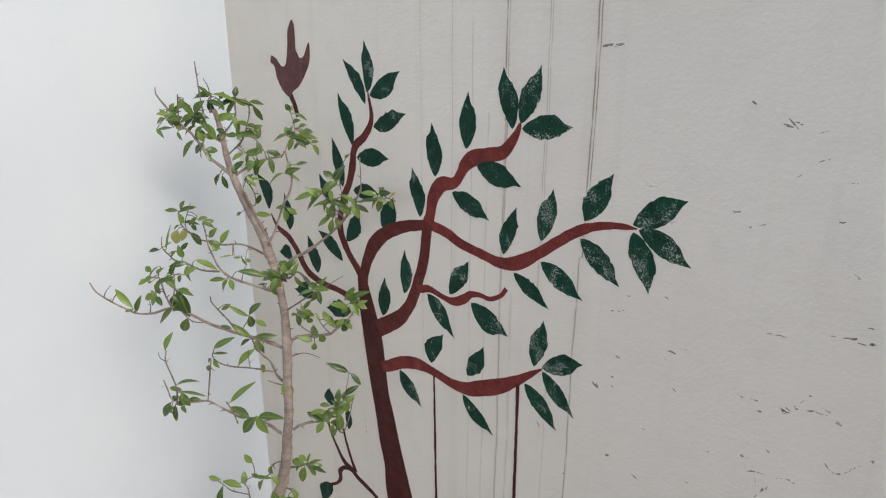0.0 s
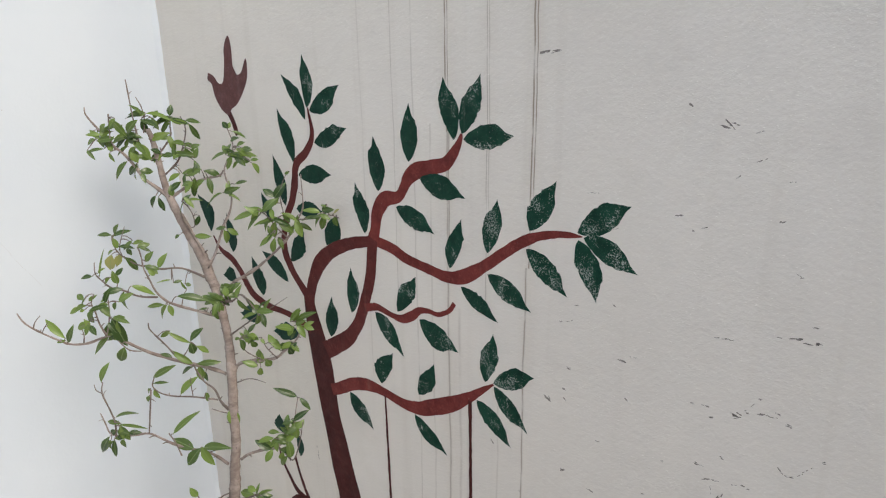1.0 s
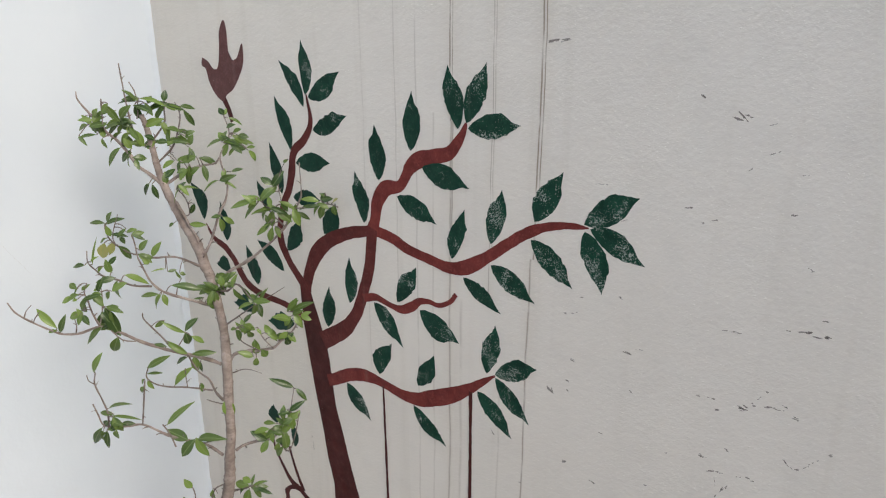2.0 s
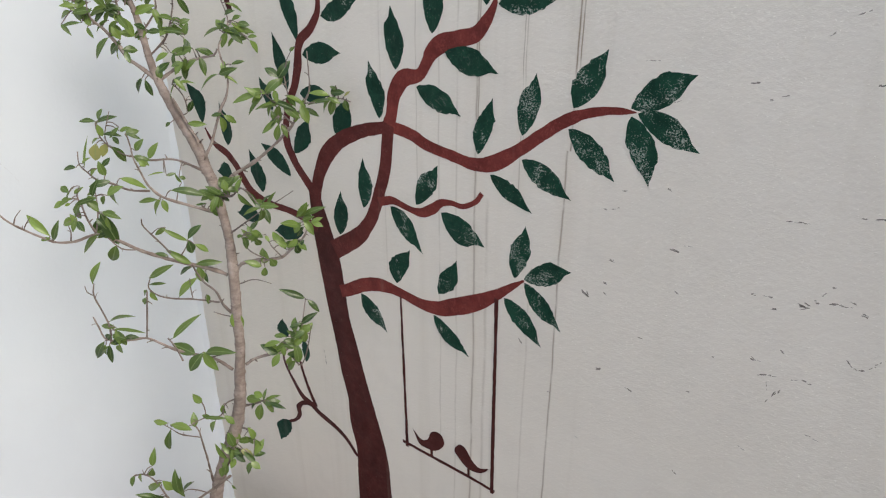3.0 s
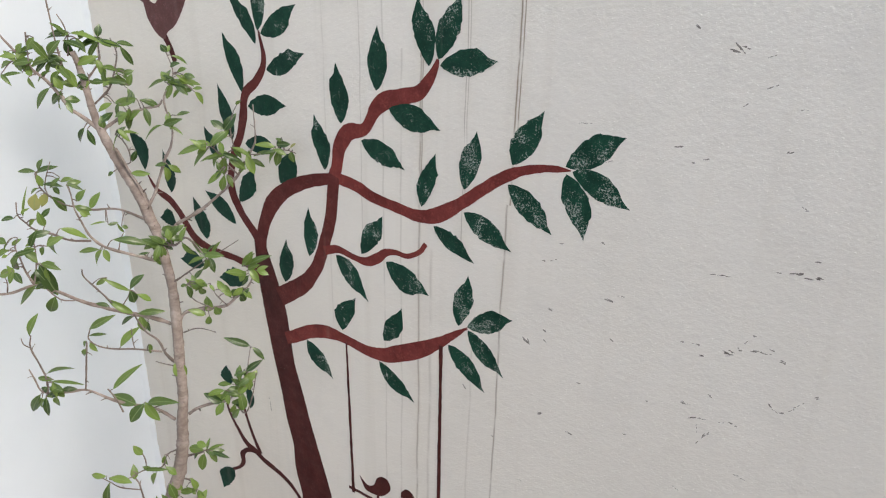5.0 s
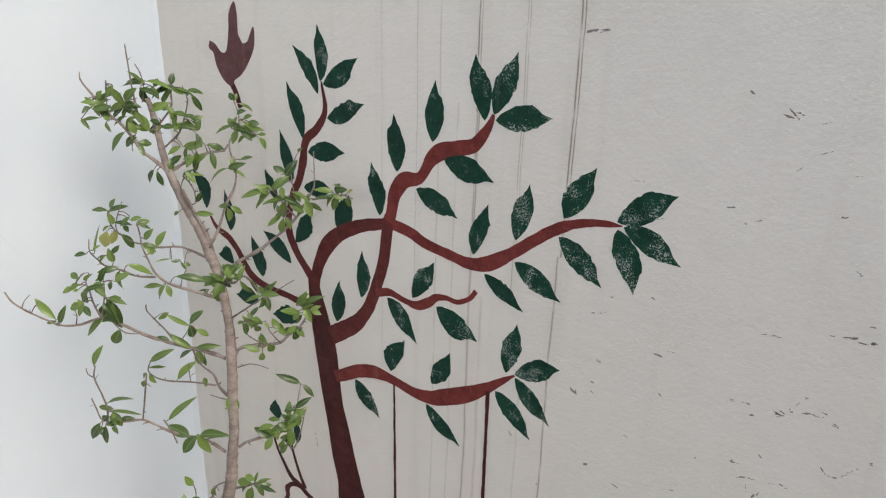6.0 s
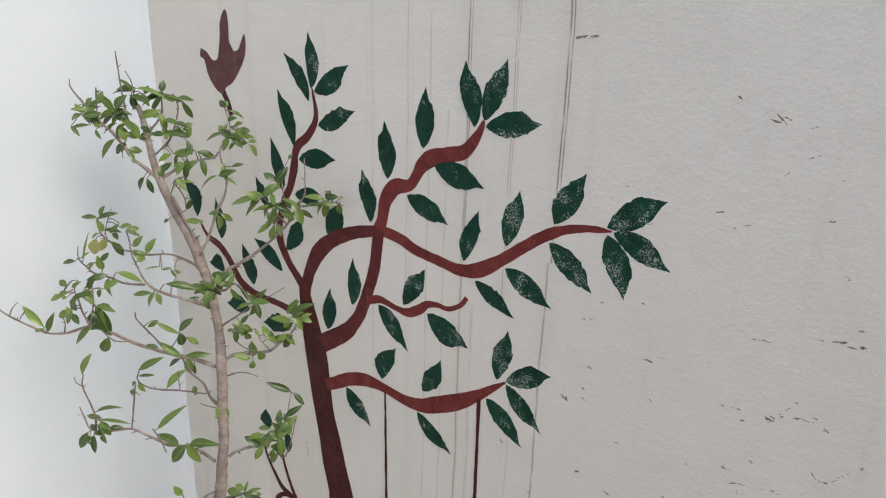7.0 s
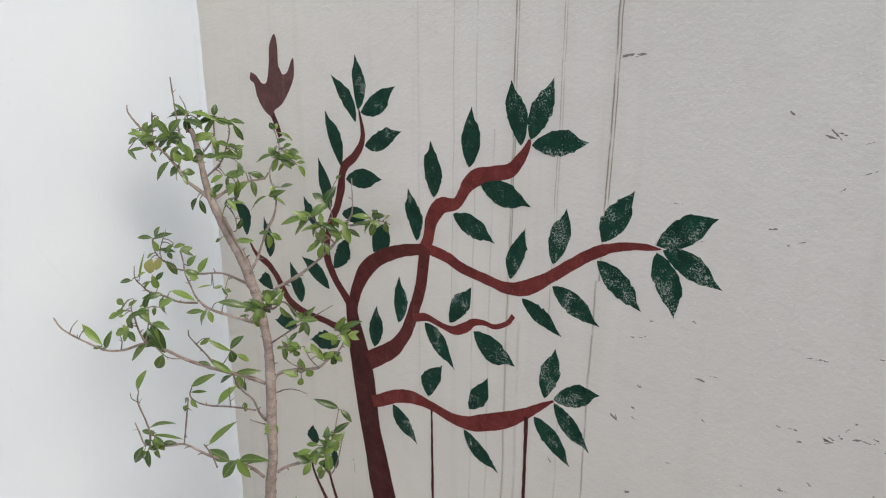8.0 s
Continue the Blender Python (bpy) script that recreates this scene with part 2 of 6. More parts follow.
def empty(name, label, category, at=(0, 0, 0), group=""):
    ob = new(name)
    ob.location = at
    ob.empty_display_size = 0.05
    return tagged(ob, label, category, group)


def box(lo, hi, bevel=0.0):
    bm = bmesh.new()
    bmesh.ops.create_cube(bm, size=1)
    lo, hi = Vector(lo), Vector(hi)
    for v in bm.verts:
        v.co = Vector(a * (h - l) + (h + l) / 2 for a, l, h in zip(v.co, lo, hi))
    if bevel:
        bmesh.ops.bevel(bm, geom=bm.edges[:], offset=bevel, segments=2, affect="EDGES")
    return bm


def spline(points, step):
    """Catmull-Rom through rows of any length, with about that many metres between samples."""
    rows = [Vector(p) for p in points]
    ext = [rows[0] * 2 - rows[1]] + rows + [rows[-1] * 2 - rows[-2]]
    res = []
    for a, b, c, d in zip(ext, ext[1:], ext[2:], ext[3:]):
        count = max(2, int((c - b).length / step))
        for i in range(count):
            t = i / count
            res.append(0.5 * (2 * b + (c - a) * t + (2 * a - 5 * b + 4 * c - d) * t * t + (3 * b - a - 3 * c + d) * t ** 3))
    return res + [rows[-1]]


# ---- structure ----
HIGH = 2.9
tagged(part("wall_north", box((-0.2, 0, 0), (4.2, 0.2, HIGH)), cream), "cream painted plaster wall with rain streaks and scuffs", "wall", kind="structure")
tagged(part("wall_west", box((-0.2, -4.2, 0), (0, 0, HIGH)), white), "white painted plaster wall, lightly smudged", "wall", kind="structure")
tagged(part("floor", box((-0.2, -4.2, -0.15), (4.2, 0.2, -0.001)), cement), "worn grey-brown cement floor with paint splashes", "floor", kind="structure")
# added out of view, its height set to dim the lower north wall
tagged(part("wall_light_block", box((0, -4.2, 0), (4.2, -4.0, 2.7)), cream), "unseen cream wall added to block low sky light from the north wall", "wall", kind="structure")
tagged(part("parapet_east", box((4.0, -4.0, 0), (4.2, 0, 1.0)), cream), "plain cream plaster parapet", "parapet", kind="structure")
bm = bmesh.new()
bmesh.ops.create_grid(bm, x_segments=4, y_segments=4, size=400)
for v in bm.verts:
    v.co.z = -0.2
tagged(part("ground", bm, cement), "dusty ground round the court", "ground", kind="structure")


def corner_paint():
    """White plaster of the west wall coved into the corner, its ragged edge lapped on to the cream wall."""
    bm = bmesh.new()
    rows = []
    for i in range(481):
        z = 0.004 + i * 0.006
        w = 0.0045 + 0.010 * max(0, noise.noise((z * 2.7, 4, 0)) + 0.12) + 0.0050 * noise.noise((z * 21, 0, 2)) + 0.0030 * noise.noise((z * 75, 1, 2))
        w = max(w, 0.002)
        rows.append([bm.verts.new(p) for p in ((0.0004, -0.011 - w * 0.4, z), (w * 0.42, -0.0052 - w * 0.16, z), (w * 0.9, -0.0012, z), (w, 0.0004, z))])
    for a, b in zip(rows, rows[1:]):
        for k in range(3):
            bm.faces.new((a[k], a[k + 1], b[k + 1], b[k]))
    return tagged(part("trim", bm, white, None, "", True), "ragged white plaster edge along the wall corner", "paint edge", kind="structure")


corner_paint()


def mortar_seam():
    bm = bmesh.new()
    rows = []
    for i in range(160):
        x = 0.02 + i * 0.025
        w = 0.003 + 0.003 * noise.noise((x * 20, 0, 0)) + 0.002 * noise.noise((x * 80, 3, 0))
        h = 0.003 + 0.002 * noise.noise((x * 26, 7, 0))
        rows.append([bm.verts.new((x, -0.0005, h)), bm.verts.new((x, -w * 0.6, h * 0.6)), bm.verts.new((x, -w, 0.0))])
    for a, b in zip(rows, rows[1:]):
        for k in (0, 1):
            bm.faces.new((a[k], a[k + 1], b[k + 1], b[k]))
    return tagged(part("baseboard", bm, mortar_mat), "thin pale mortar seam between wall and floor", "seam", kind="structure")


mortar_seam()


# ---- painted mural on the north wall ----
mural = empty("painted_tree", "mural of a maroon tree with bottle-green leaves painted on the wall", "mural", (0.6, 0, 0.2))
swing = empty("painted_swing", "maroon swing painted hanging from the lowest mural branch", "mural", (0.77, 0, 0.63))
upper_motif = empty("painted_motif", "maroon plain shape, its gloss sheen put into the colour, on a short stem painted on the wall", "mural", (0.25, 0, 1.5))
LIFT = [0.00025]


def slab(bm, ring, lift):
    """A closed film of paint on the wall: its face towards the room and its rim down to the plaster."""
    top = [bm.verts.new((x, -lift, z)) for x, z in ring]
    low = [bm.verts.new((x, 0.0005, z)) for x, z in ring]
    face = bm.faces.new(top)
    for i in range(len(top)):
        j = (i + 1) % len(top)
        bm.faces.new((top[i], top[j], low[j], low[i]))
    bmesh.ops.triangulate(bm, faces=[face])
    bmesh.ops.recalc_face_normals(bm, faces=bm.faces[:])


def settle(ob):
    """Keeps a part where it was drawn, whatever the place of its parent."""
    ob.location = -ob.parent.location
    return ob


def next_lift():
    LIFT[0] = 0.00025 + (LIFT[0] - 0.00025 + 0.00004) % 0.0006
    return LIFT[0]


def stroke(name, parent, material, rows):
    """A brush stroke along rows of x, z and width."""
    pts = spline(rows, 0.006)
    left, right = [], []
    seed = len(bpy.data.objects) * 1.7
    for i, p in enumerate(pts):
        a, b = pts[max(i - 1, 0)], pts[min(i + 1, len(pts) - 1)]
        d = Vector((b.x - a.x, b.y - a.y)).normalized()
        nx, nz = -d.y, d.x
        wl = p.z / 2 + 0.0009 * noise.noise((i * 0.35, seed, 0)) + 0.0005 * noise.noise((i * 1.1, seed, 5))
        wr = p.z / 2 + 0.0009 * noise.noise((i * 0.35, seed, 9)) + 0.0005 * noise.noise((i * 1.1, seed, 15))
        wl, wr = max(wl, 0.0004), max(wr, 0.0004)
        left.append((p.x + nx * wl, p.y + nz * wl))
        right.append((p.x - nx * wr, p.y - nz * wr))
    lift = next_lift()
    bm = bmesh.new()
    tops = [[bm.verts.new((x, -lift, z)) for x, z in side] for side in (left, right)]
    lows = [[bm.verts.new((x, 0.0005, z)) for x, z in side] for side in (left, right)]
    for i in range(len(left) - 1):
        bm.faces.new((tops[0][i], tops[0][i + 1], tops[1][i + 1], tops[1][i]))
        for k in (0, 1):
            bm.faces.new((tops[k][i], tops[k][i + 1], lows[k][i + 1], lows[k][i]))
    for i in (0, -1):
        bm.faces.new((tops[0][i], tops[1][i], lows[1][i], lows[0][i]))
    bmesh.ops.recalc_face_normals(bm, faces=bm.faces[:])
    return settle(part(name, bm, material, parent))


def painted_leaf(material, bx, bz, tx, tz, ax, az, cx, cz):
    """A leaf from its base to its tip, with the belly of either side."""
    seed = len(bpy.data.objects) * 2.3
    size = math.hypot(tx - bx, tz - bz)
    ux, uz = (tx - bx) / size, (tz - bz) / size
    bellies = []
    for mx, mz in ((ax, az), (cx, cz)):
        bellies.append((((mx - bx) * ux + (mz - bz) * uz) / size, -(mx - bx) * uz + (mz - bz) * ux))
    lean = 0.5 * (bellies[0][1] + bellies[1][1])
    ring = []
    pinch = int(bx * 7919 + bz * 104729) % 2
    for side, (at, wide) in enumerate(bellies):
        at = min(max(at, 0.35), 0.62)
        half = []
        for i in range(19):
            t = i / 18
            w = 0.5 * t / at if t < at else 0.5 + 0.5 * (t - at) / (1 - at)
            bulge = math.sin(math.pi * w) ** (0.74 if t < at else 1.24)
            off = 1.06 * wide * bulge - 0.22 * lean * t ** 5 * (1 - t) * 6
            if side == pinch and t > 0.74:
                off *= 1 - 0.34 * math.sin(math.pi * (t - 0.74) / 0.26) ** 0.8
            k = 0.0030 * math.sin(math.pi * t) ** 0.7
            s = t * size + k * noise.noise((i * 0.8, seed, side))
            off += k * noise.noise((i * 0.8, seed, side + 7)) + 0.5 * k * noise.noise((i * 2.3, seed, side + 3))
            half.append((bx + ux * s - uz * off, bz + uz * s + ux * off))
        ring += half if side == 0 else half[-2:0:-1]
    bm = bmesh.new()
    slab(bm, ring, next_lift())
    return settle(part("leaf", bm, material, mural))


def plain_motif(where, points):
    pts = spline([(*p, 0) for p in points + points[:1]], 0.004)[:-1]
    bm = bmesh.new()
    slab(bm, [(p.x, p.y) for p in pts], 0.0007)
    if where == "upper":
        return settle(part("shape", bm, maroon_sheen, upper_motif))
    ob = part("painted_motif", bm, maroon)
    return tagged(ob, "small plain maroon shape painted on the swing bar", "mural", "shapes on the swing")


wall_object = bpy.data.objects["wall_north"]


def scuff(x0, z0, x1, z1, w):
    """A dark scrape in the paint, broken into ragged flecks."""
    rnd = random.Random(round(x0 * 9100 + z0 * 5700))
    span = math.hypot(x1 - x0, z1 - z0)
    ux, uz = (x1 - x0) / span, (z1 - z0) / span
    bm = bmesh.new()
    for i in range(max(3, int(span / 0.0042))):
        s = rnd.random() * span
        off = rnd.gauss(0, 0.35 * w) + 0.04 * span * math.sin(3 * s / span + x0 * 40)
        cx, cz = x0 + ux * s - uz * off, z0 + uz * s + ux * off
        along, wide = w * rnd.uniform(0.5, 2.1) + 0.05 * span * rnd.random(), w * rnd.uniform(0.2, 0.5)
        ring = []
        for k in range(9):
            a = 2 * math.pi * k / 9
            r = rnd.uniform(0.6, 1.15)
            p, q = along * r * math.cos(a), wide * r * math.sin(a)
            ring.append((cx + ux * p - uz * q, cz + uz * p + ux * q))
        slab(bm, ring, 0.00012 + 0.00001 * i)
    return part("scuff", bm, scuff_mat, wall_object)


def west_mark(y0, z0, y1, z1, w):
    """A hairline crack or speck in the white wall."""
    rnd = random.Random(round(y0 * -7100 + z0 * 3300))
    bm = bmesh.new()
    count = 7
    side = [[], []]
    for i in range(count):
        s = i / (count - 1)
        y, z = y0 + (y1 - y0) * s + rnd.uniform(-1, 1) * w, z0 + (z1 - z0) * s + rnd.uniform(-1, 1) * w
        half = w * rnd.uniform(0.25, 0.6)
        side[0].append(bm.verts.new((0.00015, y - half, z + half)))
        side[1].append(bm.verts.new((0.00015, y + half, z - half)))
    for i in range(count - 1):
        bm.faces.new((side[0][i], side[0][i + 1], side[1][i + 1], side[1][i]))
    return part("crack", bm, crack_mat, bpy.data.objects["wall_west"])


stroke("trunk", mural, maroon, [(0.455, 1.128, 0.029), (0.456, 1.102, 0.034), (0.468, 1.045, 0.052), (0.481, 0.987, 0.062), (0.49, 0.926, 0.061), (0.499, 0.865, 0.058), (0.514, 0.804, 0.063), (0.527, 0.74, 0.07), (0.544, 0.678, 0.074), (0.554, 0.619, 0.09), (0.57, 0.549, 0.092), (0.572, 0.469, 0.099), (0.575, 0.385, 0.108), (0.573, 0.321, 0.114), (0.573, 0.268, 0.121), (0.571, 0.238, 0.128), (0.571, 0.217, 0.142)])
stroke("branch", mural, russet, [(0.457, 1.100, 0.026), (0.462, 1.130, 0.027), (0.473, 1.16, 0.028), (0.495, 1.199, 0.033), (0.534, 1.234, 0.028), (0.588, 1.26, 0.024), (0.623, 1.27, 0.021), (0.649, 1.277, 0.021)])
stroke("branch", mural, rust, [(0.642, 1.276, 0.019), (0.66, 1.278, 0.02), (0.698, 1.273, 0.021), (0.733, 1.261, 0.02), (0.781, 1.254, 0.018), (0.824, 1.249, 0.02), (0.861, 1.259, 0.025), (0.904, 1.288, 0.019), (0.943, 1.319, 0.018), (0.976, 1.342, 0.017), (1.003, 1.355, 0.013), (1.031, 1.363, 0.011), (1.051, 1.366, 0.009), (1.071, 1.367, 0.002)])
stroke("branch", mural, russet, [(0.498, 1.012, 0.038), (0.561, 1.055, 0.033), (0.587, 1.083, 0.027), (0.604, 1.109, 0.026), (0.621, 1.152, 0.025), (0.638, 1.203, 0.025), (0.646, 1.256, 0.025), (0.649, 1.278, 0.025), (0.655, 1.291, 0.024)])
stroke("branch", mural, rust, [(0.651, 1.281, 0.024), (0.657, 1.3, 0.023), (0.663, 1.33, 0.026), (0.676, 1.352, 0.029), (0.69, 1.363, 0.027), (0.716, 1.369, 0.02), (0.731, 1.388, 0.019), (0.74, 1.404, 0.024), (0.76, 1.42, 0.028), (0.793, 1.43, 0.025), (0.823, 1.44, 0.022), (0.842, 1.462, 0.017), (0.851, 1.478, 0.01), (0.855, 1.49, 0.004)])
stroke("branch", mural, rust, [(0.62, 1.139, 0.018), (0.636, 1.145, 0.016), (0.655, 1.15, 0.014), (0.684, 1.145, 0.011), (0.716, 1.143, 0.016), (0.741, 1.156, 0.018), (0.759, 1.171, 0.013), (0.781, 1.176, 0.009), (0.802, 1.175, 0.009), (0.826, 1.188, 0.009), (0.839, 1.205, 0.008)])
stroke("branch", mural, rust, [(0.508, 0.926, 0.025), (0.523, 0.932, 0.026), (0.576, 0.962, 0.027), (0.62, 0.975, 0.026), (0.665, 0.975, 0.019), (0.712, 0.969, 0.021), (0.751, 0.973, 0.027), (0.789, 0.99, 0.031), (0.831, 1.012, 0.029), (0.87, 1.04, 0.019), (0.901, 1.066, 0.01), (0.921, 1.082, 0.003)])
stroke("branch", mural, russet, [(0.460, 1.092, 0.024), (0.451, 1.118, 0.022), (0.439, 1.133, 0.02), (0.416, 1.156, 0.019), (0.401, 1.177, 0.02), (0.389, 1.203, 0.021), (0.39, 1.235, 0.017), (0.406, 1.283, 0.017), (0.424, 1.313, 0.017), (0.438, 1.354, 0.02), (0.442, 1.379, 0.017), (0.452, 1.398, 0.018), (0.477, 1.417, 0.016), (0.495, 1.44, 0.014), (0.501, 1.462, 0.01), (0.495, 1.492, 0.006), (0.493, 1.503, 0.003)])
stroke("branch", mural, russet, [(0.455, 1.043, 0.017), (0.436, 1.05, 0.017), (0.415, 1.058, 0.017), (0.371, 1.062, 0.014), (0.307, 1.063, 0.017), (0.26, 1.076, 0.02), (0.236, 1.1, 0.021), (0.219, 1.122, 0.018), (0.191, 1.144, 0.018), (0.159, 1.154, 0.014), (0.142, 1.164, 0.01), (0.125, 1.187, 0.004)])
stroke("twig", mural, maroon, [(0.525, 0.523, 0.009), (0.489, 0.557, 0.011), (0.448, 0.574, 0.013), (0.406, 0.585, 0.014), (0.387, 0.596, 0.016), (0.358, 0.605, 0.015), (0.332, 0.635, 0.01), (0.31, 0.668, 0.008), (0.302, 0.699, 0.006)])
stroke("twig", mural, maroon, [(0.401, 0.597, 0.012), (0.38, 0.64, 0.009), (0.364, 0.686, 0.008), (0.362, 0.701, 0.006)])
stroke("twig", mural, maroon, [(0.384, 0.592, 0.008), (0.368, 0.592, 0.011), (0.35, 0.582, 0.011), (0.338, 0.565, 0.015), (0.34, 0.548, 0.013), (0.326, 0.526, 0.008), (0.3, 0.506, 0.007)])
stroke("rope", swing, maroon, [(0.665, 0.969, 0.004), (0.667, 0.859, 0.005), (0.67, 0.7, 0.006), (0.671, 0.628, 0.007)])
stroke("rope", swing, maroon, [(0.872, 1.034, 0.008), (0.873, 0.951, 0.006), (0.874, 0.809, 0.007), (0.876, 0.627, 0.007)])
stroke("bar", swing, maroon, [(0.659, 0.636, 0.007), (0.734, 0.636, 0.007), (0.822, 0.636, 0.007), (0.882, 0.634, 0.006)])
painted_leaf(green_spotted, 0.483, 1.48, 0.421, 1.56, 0.47, 1.532, 0.445, 1.519)
painted_leaf(green_spotted, 0.49, 1.502, 0.486, 1.598, 0.51, 1.545, 0.478, 1.559)
painted_leaf(green_spotted, 0.497, 1.498, 0.582, 1.549, 0.535, 1.535, 0.547, 1.502)
painted_leaf(green_spotted, 0.505, 1.44, 0.596, 1.475, 0.556, 1.476, 0.543, 1.436)
painted_leaf(green_paint, 0.44, 1.394, 0.401, 1.494, 0.44, 1.451, 0.408, 1.448)
painted_leaf(green_paint, 0.403, 1.303, 0.375, 1.403, 0.408, 1.352, 0.377, 1.347)
painted_leaf(green_paint, 0.452, 1.372, 0.548, 1.384, 0.499, 1.397, 0.498, 1.362)
painted_leaf(green_paint, 0.357, 1.259, 0.325, 1.318, 0.352, 1.296, 0.33, 1.285)
painted_leaf(green_paint, 0.118, 1.195, 0.079, 1.277, 0.133, 1.252, 0.094, 1.236)
painted_leaf(green_paint, 0.199, 1.162, 0.187, 1.251, 0.217, 1.201, 0.185, 1.191)
painted_leaf(green_paint, 0.202, 1.087, 0.147, 1.097, 0.184, 1.121, 0.178, 1.087)
painted_leaf(green_paint, 0.298, 1.083, 0.268, 1.167, 0.31, 1.12, 0.271, 1.113)
painted_leaf(green_paint, 0.391, 1.137, 0.309, 1.188, 0.362, 1.18, 0.338, 1.155)
painted_leaf(green_paint, 0.408, 1.186, 0.455, 1.258, 0.424, 1.236, 0.453, 1.217)
painted_leaf(green_spotted, 0.521, 1.244, 0.556, 1.311, 0.523, 1.279, 0.562, 1.268)
painted_leaf(green_paint, 0.437, 1.302, 0.516, 1.309, 0.477, 1.322, 0.475, 1.291)
painted_leaf(green_paint, 0.279, 1.022, 0.199, 1.015, 0.245, 1.043, 0.247, 1.005)
painted_leaf(green_paint, 0.412, 1.024, 0.322, 1.005, 0.371, 1.038, 0.353, 0.993)
painted_leaf(green_spotted, 0.517, 1.049, 0.526, 1.138, 0.54, 1.091, 0.504, 1.074)
painted_leaf(green_spotted, 0.583, 1.119, 0.586, 1.212, 0.605, 1.163, 0.574, 1.164)
painted_leaf(green_spotted, 0.63, 1.288, 0.61, 1.379, 0.64, 1.334, 0.605, 1.342)
painted_leaf(green_spotted, 0.669, 1.372, 0.661, 1.467, 0.685, 1.416, 0.648, 1.421)
painted_leaf(green_spotted, 0.743, 1.433, 0.746, 1.529, 0.763, 1.478, 0.728, 1.476)
painted_leaf(green_spotted, 0.84, 1.479, 0.819, 1.573, 0.848, 1.524, 0.811, 1.533)
painted_leaf(green_worn, 0.856, 1.49, 0.891, 1.581, 0.856, 1.538, 0.889, 1.531)
painted_leaf(green_worn, 0.859, 1.482, 0.953, 1.496, 0.909, 1.509, 0.904, 1.472)
painted_leaf(green_spotted, 0.767, 1.409, 0.862, 1.389, 0.818, 1.418, 0.806, 1.382)
painted_leaf(green_spotted, 0.711, 1.351, 0.797, 1.318, 0.761, 1.353, 0.74, 1.324)
painted_leaf(green_spotted, 0.83, 1.266, 0.854, 1.354, 0.823, 1.305, 0.856, 1.316)
painted_leaf(green_worn, 0.906, 1.308, 0.924, 1.398, 0.898, 1.353, 0.932, 1.357)
painted_leaf(green_worn, 0.983, 1.359, 1.026, 1.44, 0.985, 1.403, 1.02, 1.393)
painted_leaf(green_worn, 1.063, 1.371, 1.141, 1.422, 1.098, 1.417, 1.107, 1.38)
painted_leaf(green_worn, 1.073, 1.366, 1.157, 1.33, 1.117, 1.368, 1.11, 1.336)
painted_leaf(green_worn, 1.065, 1.361, 1.098, 1.274, 1.102, 1.325, 1.063, 1.325)
painted_leaf(green_worn, 0.978, 1.33, 1.051, 1.271, 1.023, 1.318, 1.002, 1.292)
painted_leaf(green_worn, 0.907, 1.273, 0.99, 1.23, 0.954, 1.268, 0.937, 1.239)
painted_leaf(green_spotted, 0.853, 1.239, 0.929, 1.195, 0.897, 1.229, 0.877, 1.211)
painted_leaf(green_spotted, 0.706, 1.155, 0.752, 1.232, 0.716, 1.204, 0.746, 1.191)
painted_leaf(green_spotted, 0.648, 1.138, 0.719, 1.068, 0.688, 1.127, 0.669, 1.097)
painted_leaf(green_spotted, 0.759, 1.154, 0.846, 1.117, 0.808, 1.151, 0.792, 1.111)
painted_leaf(green_spotted, 0.657, 0.992, 0.69, 1.067, 0.637, 1.019, 0.683, 1.029)
painted_leaf(green_spotted, 0.753, 1.003, 0.791, 1.077, 0.757, 1.038, 0.791, 1.034)
painted_leaf(green_spotted, 0.565, 0.94, 0.628, 0.878, 0.605, 0.922, 0.576, 0.901)
painted_leaf(green_spotted, 0.742, 0.957, 0.819, 0.901, 0.786, 0.937, 0.764, 0.917)
painted_leaf(green_worn, 0.886, 1.04, 0.958, 0.976, 0.932, 1.024, 0.908, 1.001)
painted_leaf(green_worn, 0.922, 1.079, 0.99, 1.016, 0.962, 1.059, 0.941, 1.038)
painted_leaf(green_worn, 0.921, 1.084, 1, 1.121, 0.958, 1.123, 0.963, 1.087)
painted_leaf(green_worn, 0.904, 1.081, 0.919, 1.173, 0.894, 1.122, 0.928, 1.13)
painted_leaf(green_paint, 0.32, 0.746, 0.314, 0.793, 0.296, 0.748, 0.332, 0.766)
painted_leaf(green_paint, 0.381, 0.708, 0.377, 0.771, 0.373, 0.735, 0.395, 0.741)
painted_leaf(green_paint, 0.304, 0.508, 0.256, 0.429, 0.251, 0.477, 0.295, 0.471)
plain_motif("upper", [(0.178, 1.552), (0.196, 1.546), (0.213, 1.532), (0.23, 1.537), (0.241, 1.576), (0.245, 1.605), (0.262, 1.627), (0.269, 1.606), (0.269, 1.566), (0.28, 1.553), (0.296, 1.558), (0.315, 1.585), (0.315, 1.552), (0.3, 1.525), (0.274, 1.496), (0.25, 1.482), (0.238, 1.469), (0.215, 1.479), (0.195, 1.504), (0.188, 1.529), (0.174, 1.537)])
stroke("stem", upper_motif, maroon, [(0.239, 1.475, 0.015), (0.251, 1.456, 0.014), (0.262, 1.43, 0.014)])
plain_motif("swing", [(0.688, 0.679), (0.707, 0.665), (0.724, 0.673), (0.732, 0.693), (0.745, 0.702), (0.758, 0.7), (0.765, 0.684), (0.757, 0.668), (0.741, 0.654), (0.719, 0.65), (0.702, 0.653)])
plain_motif("swing", [(0.791, 0.69), (0.801, 0.701), (0.813, 0.7), (0.821, 0.691), (0.832, 0.677), (0.847, 0.67), (0.867, 0.679), (0.853, 0.662), (0.834, 0.655), (0.816, 0.657), (0.801, 0.668), (0.79, 0.679)])
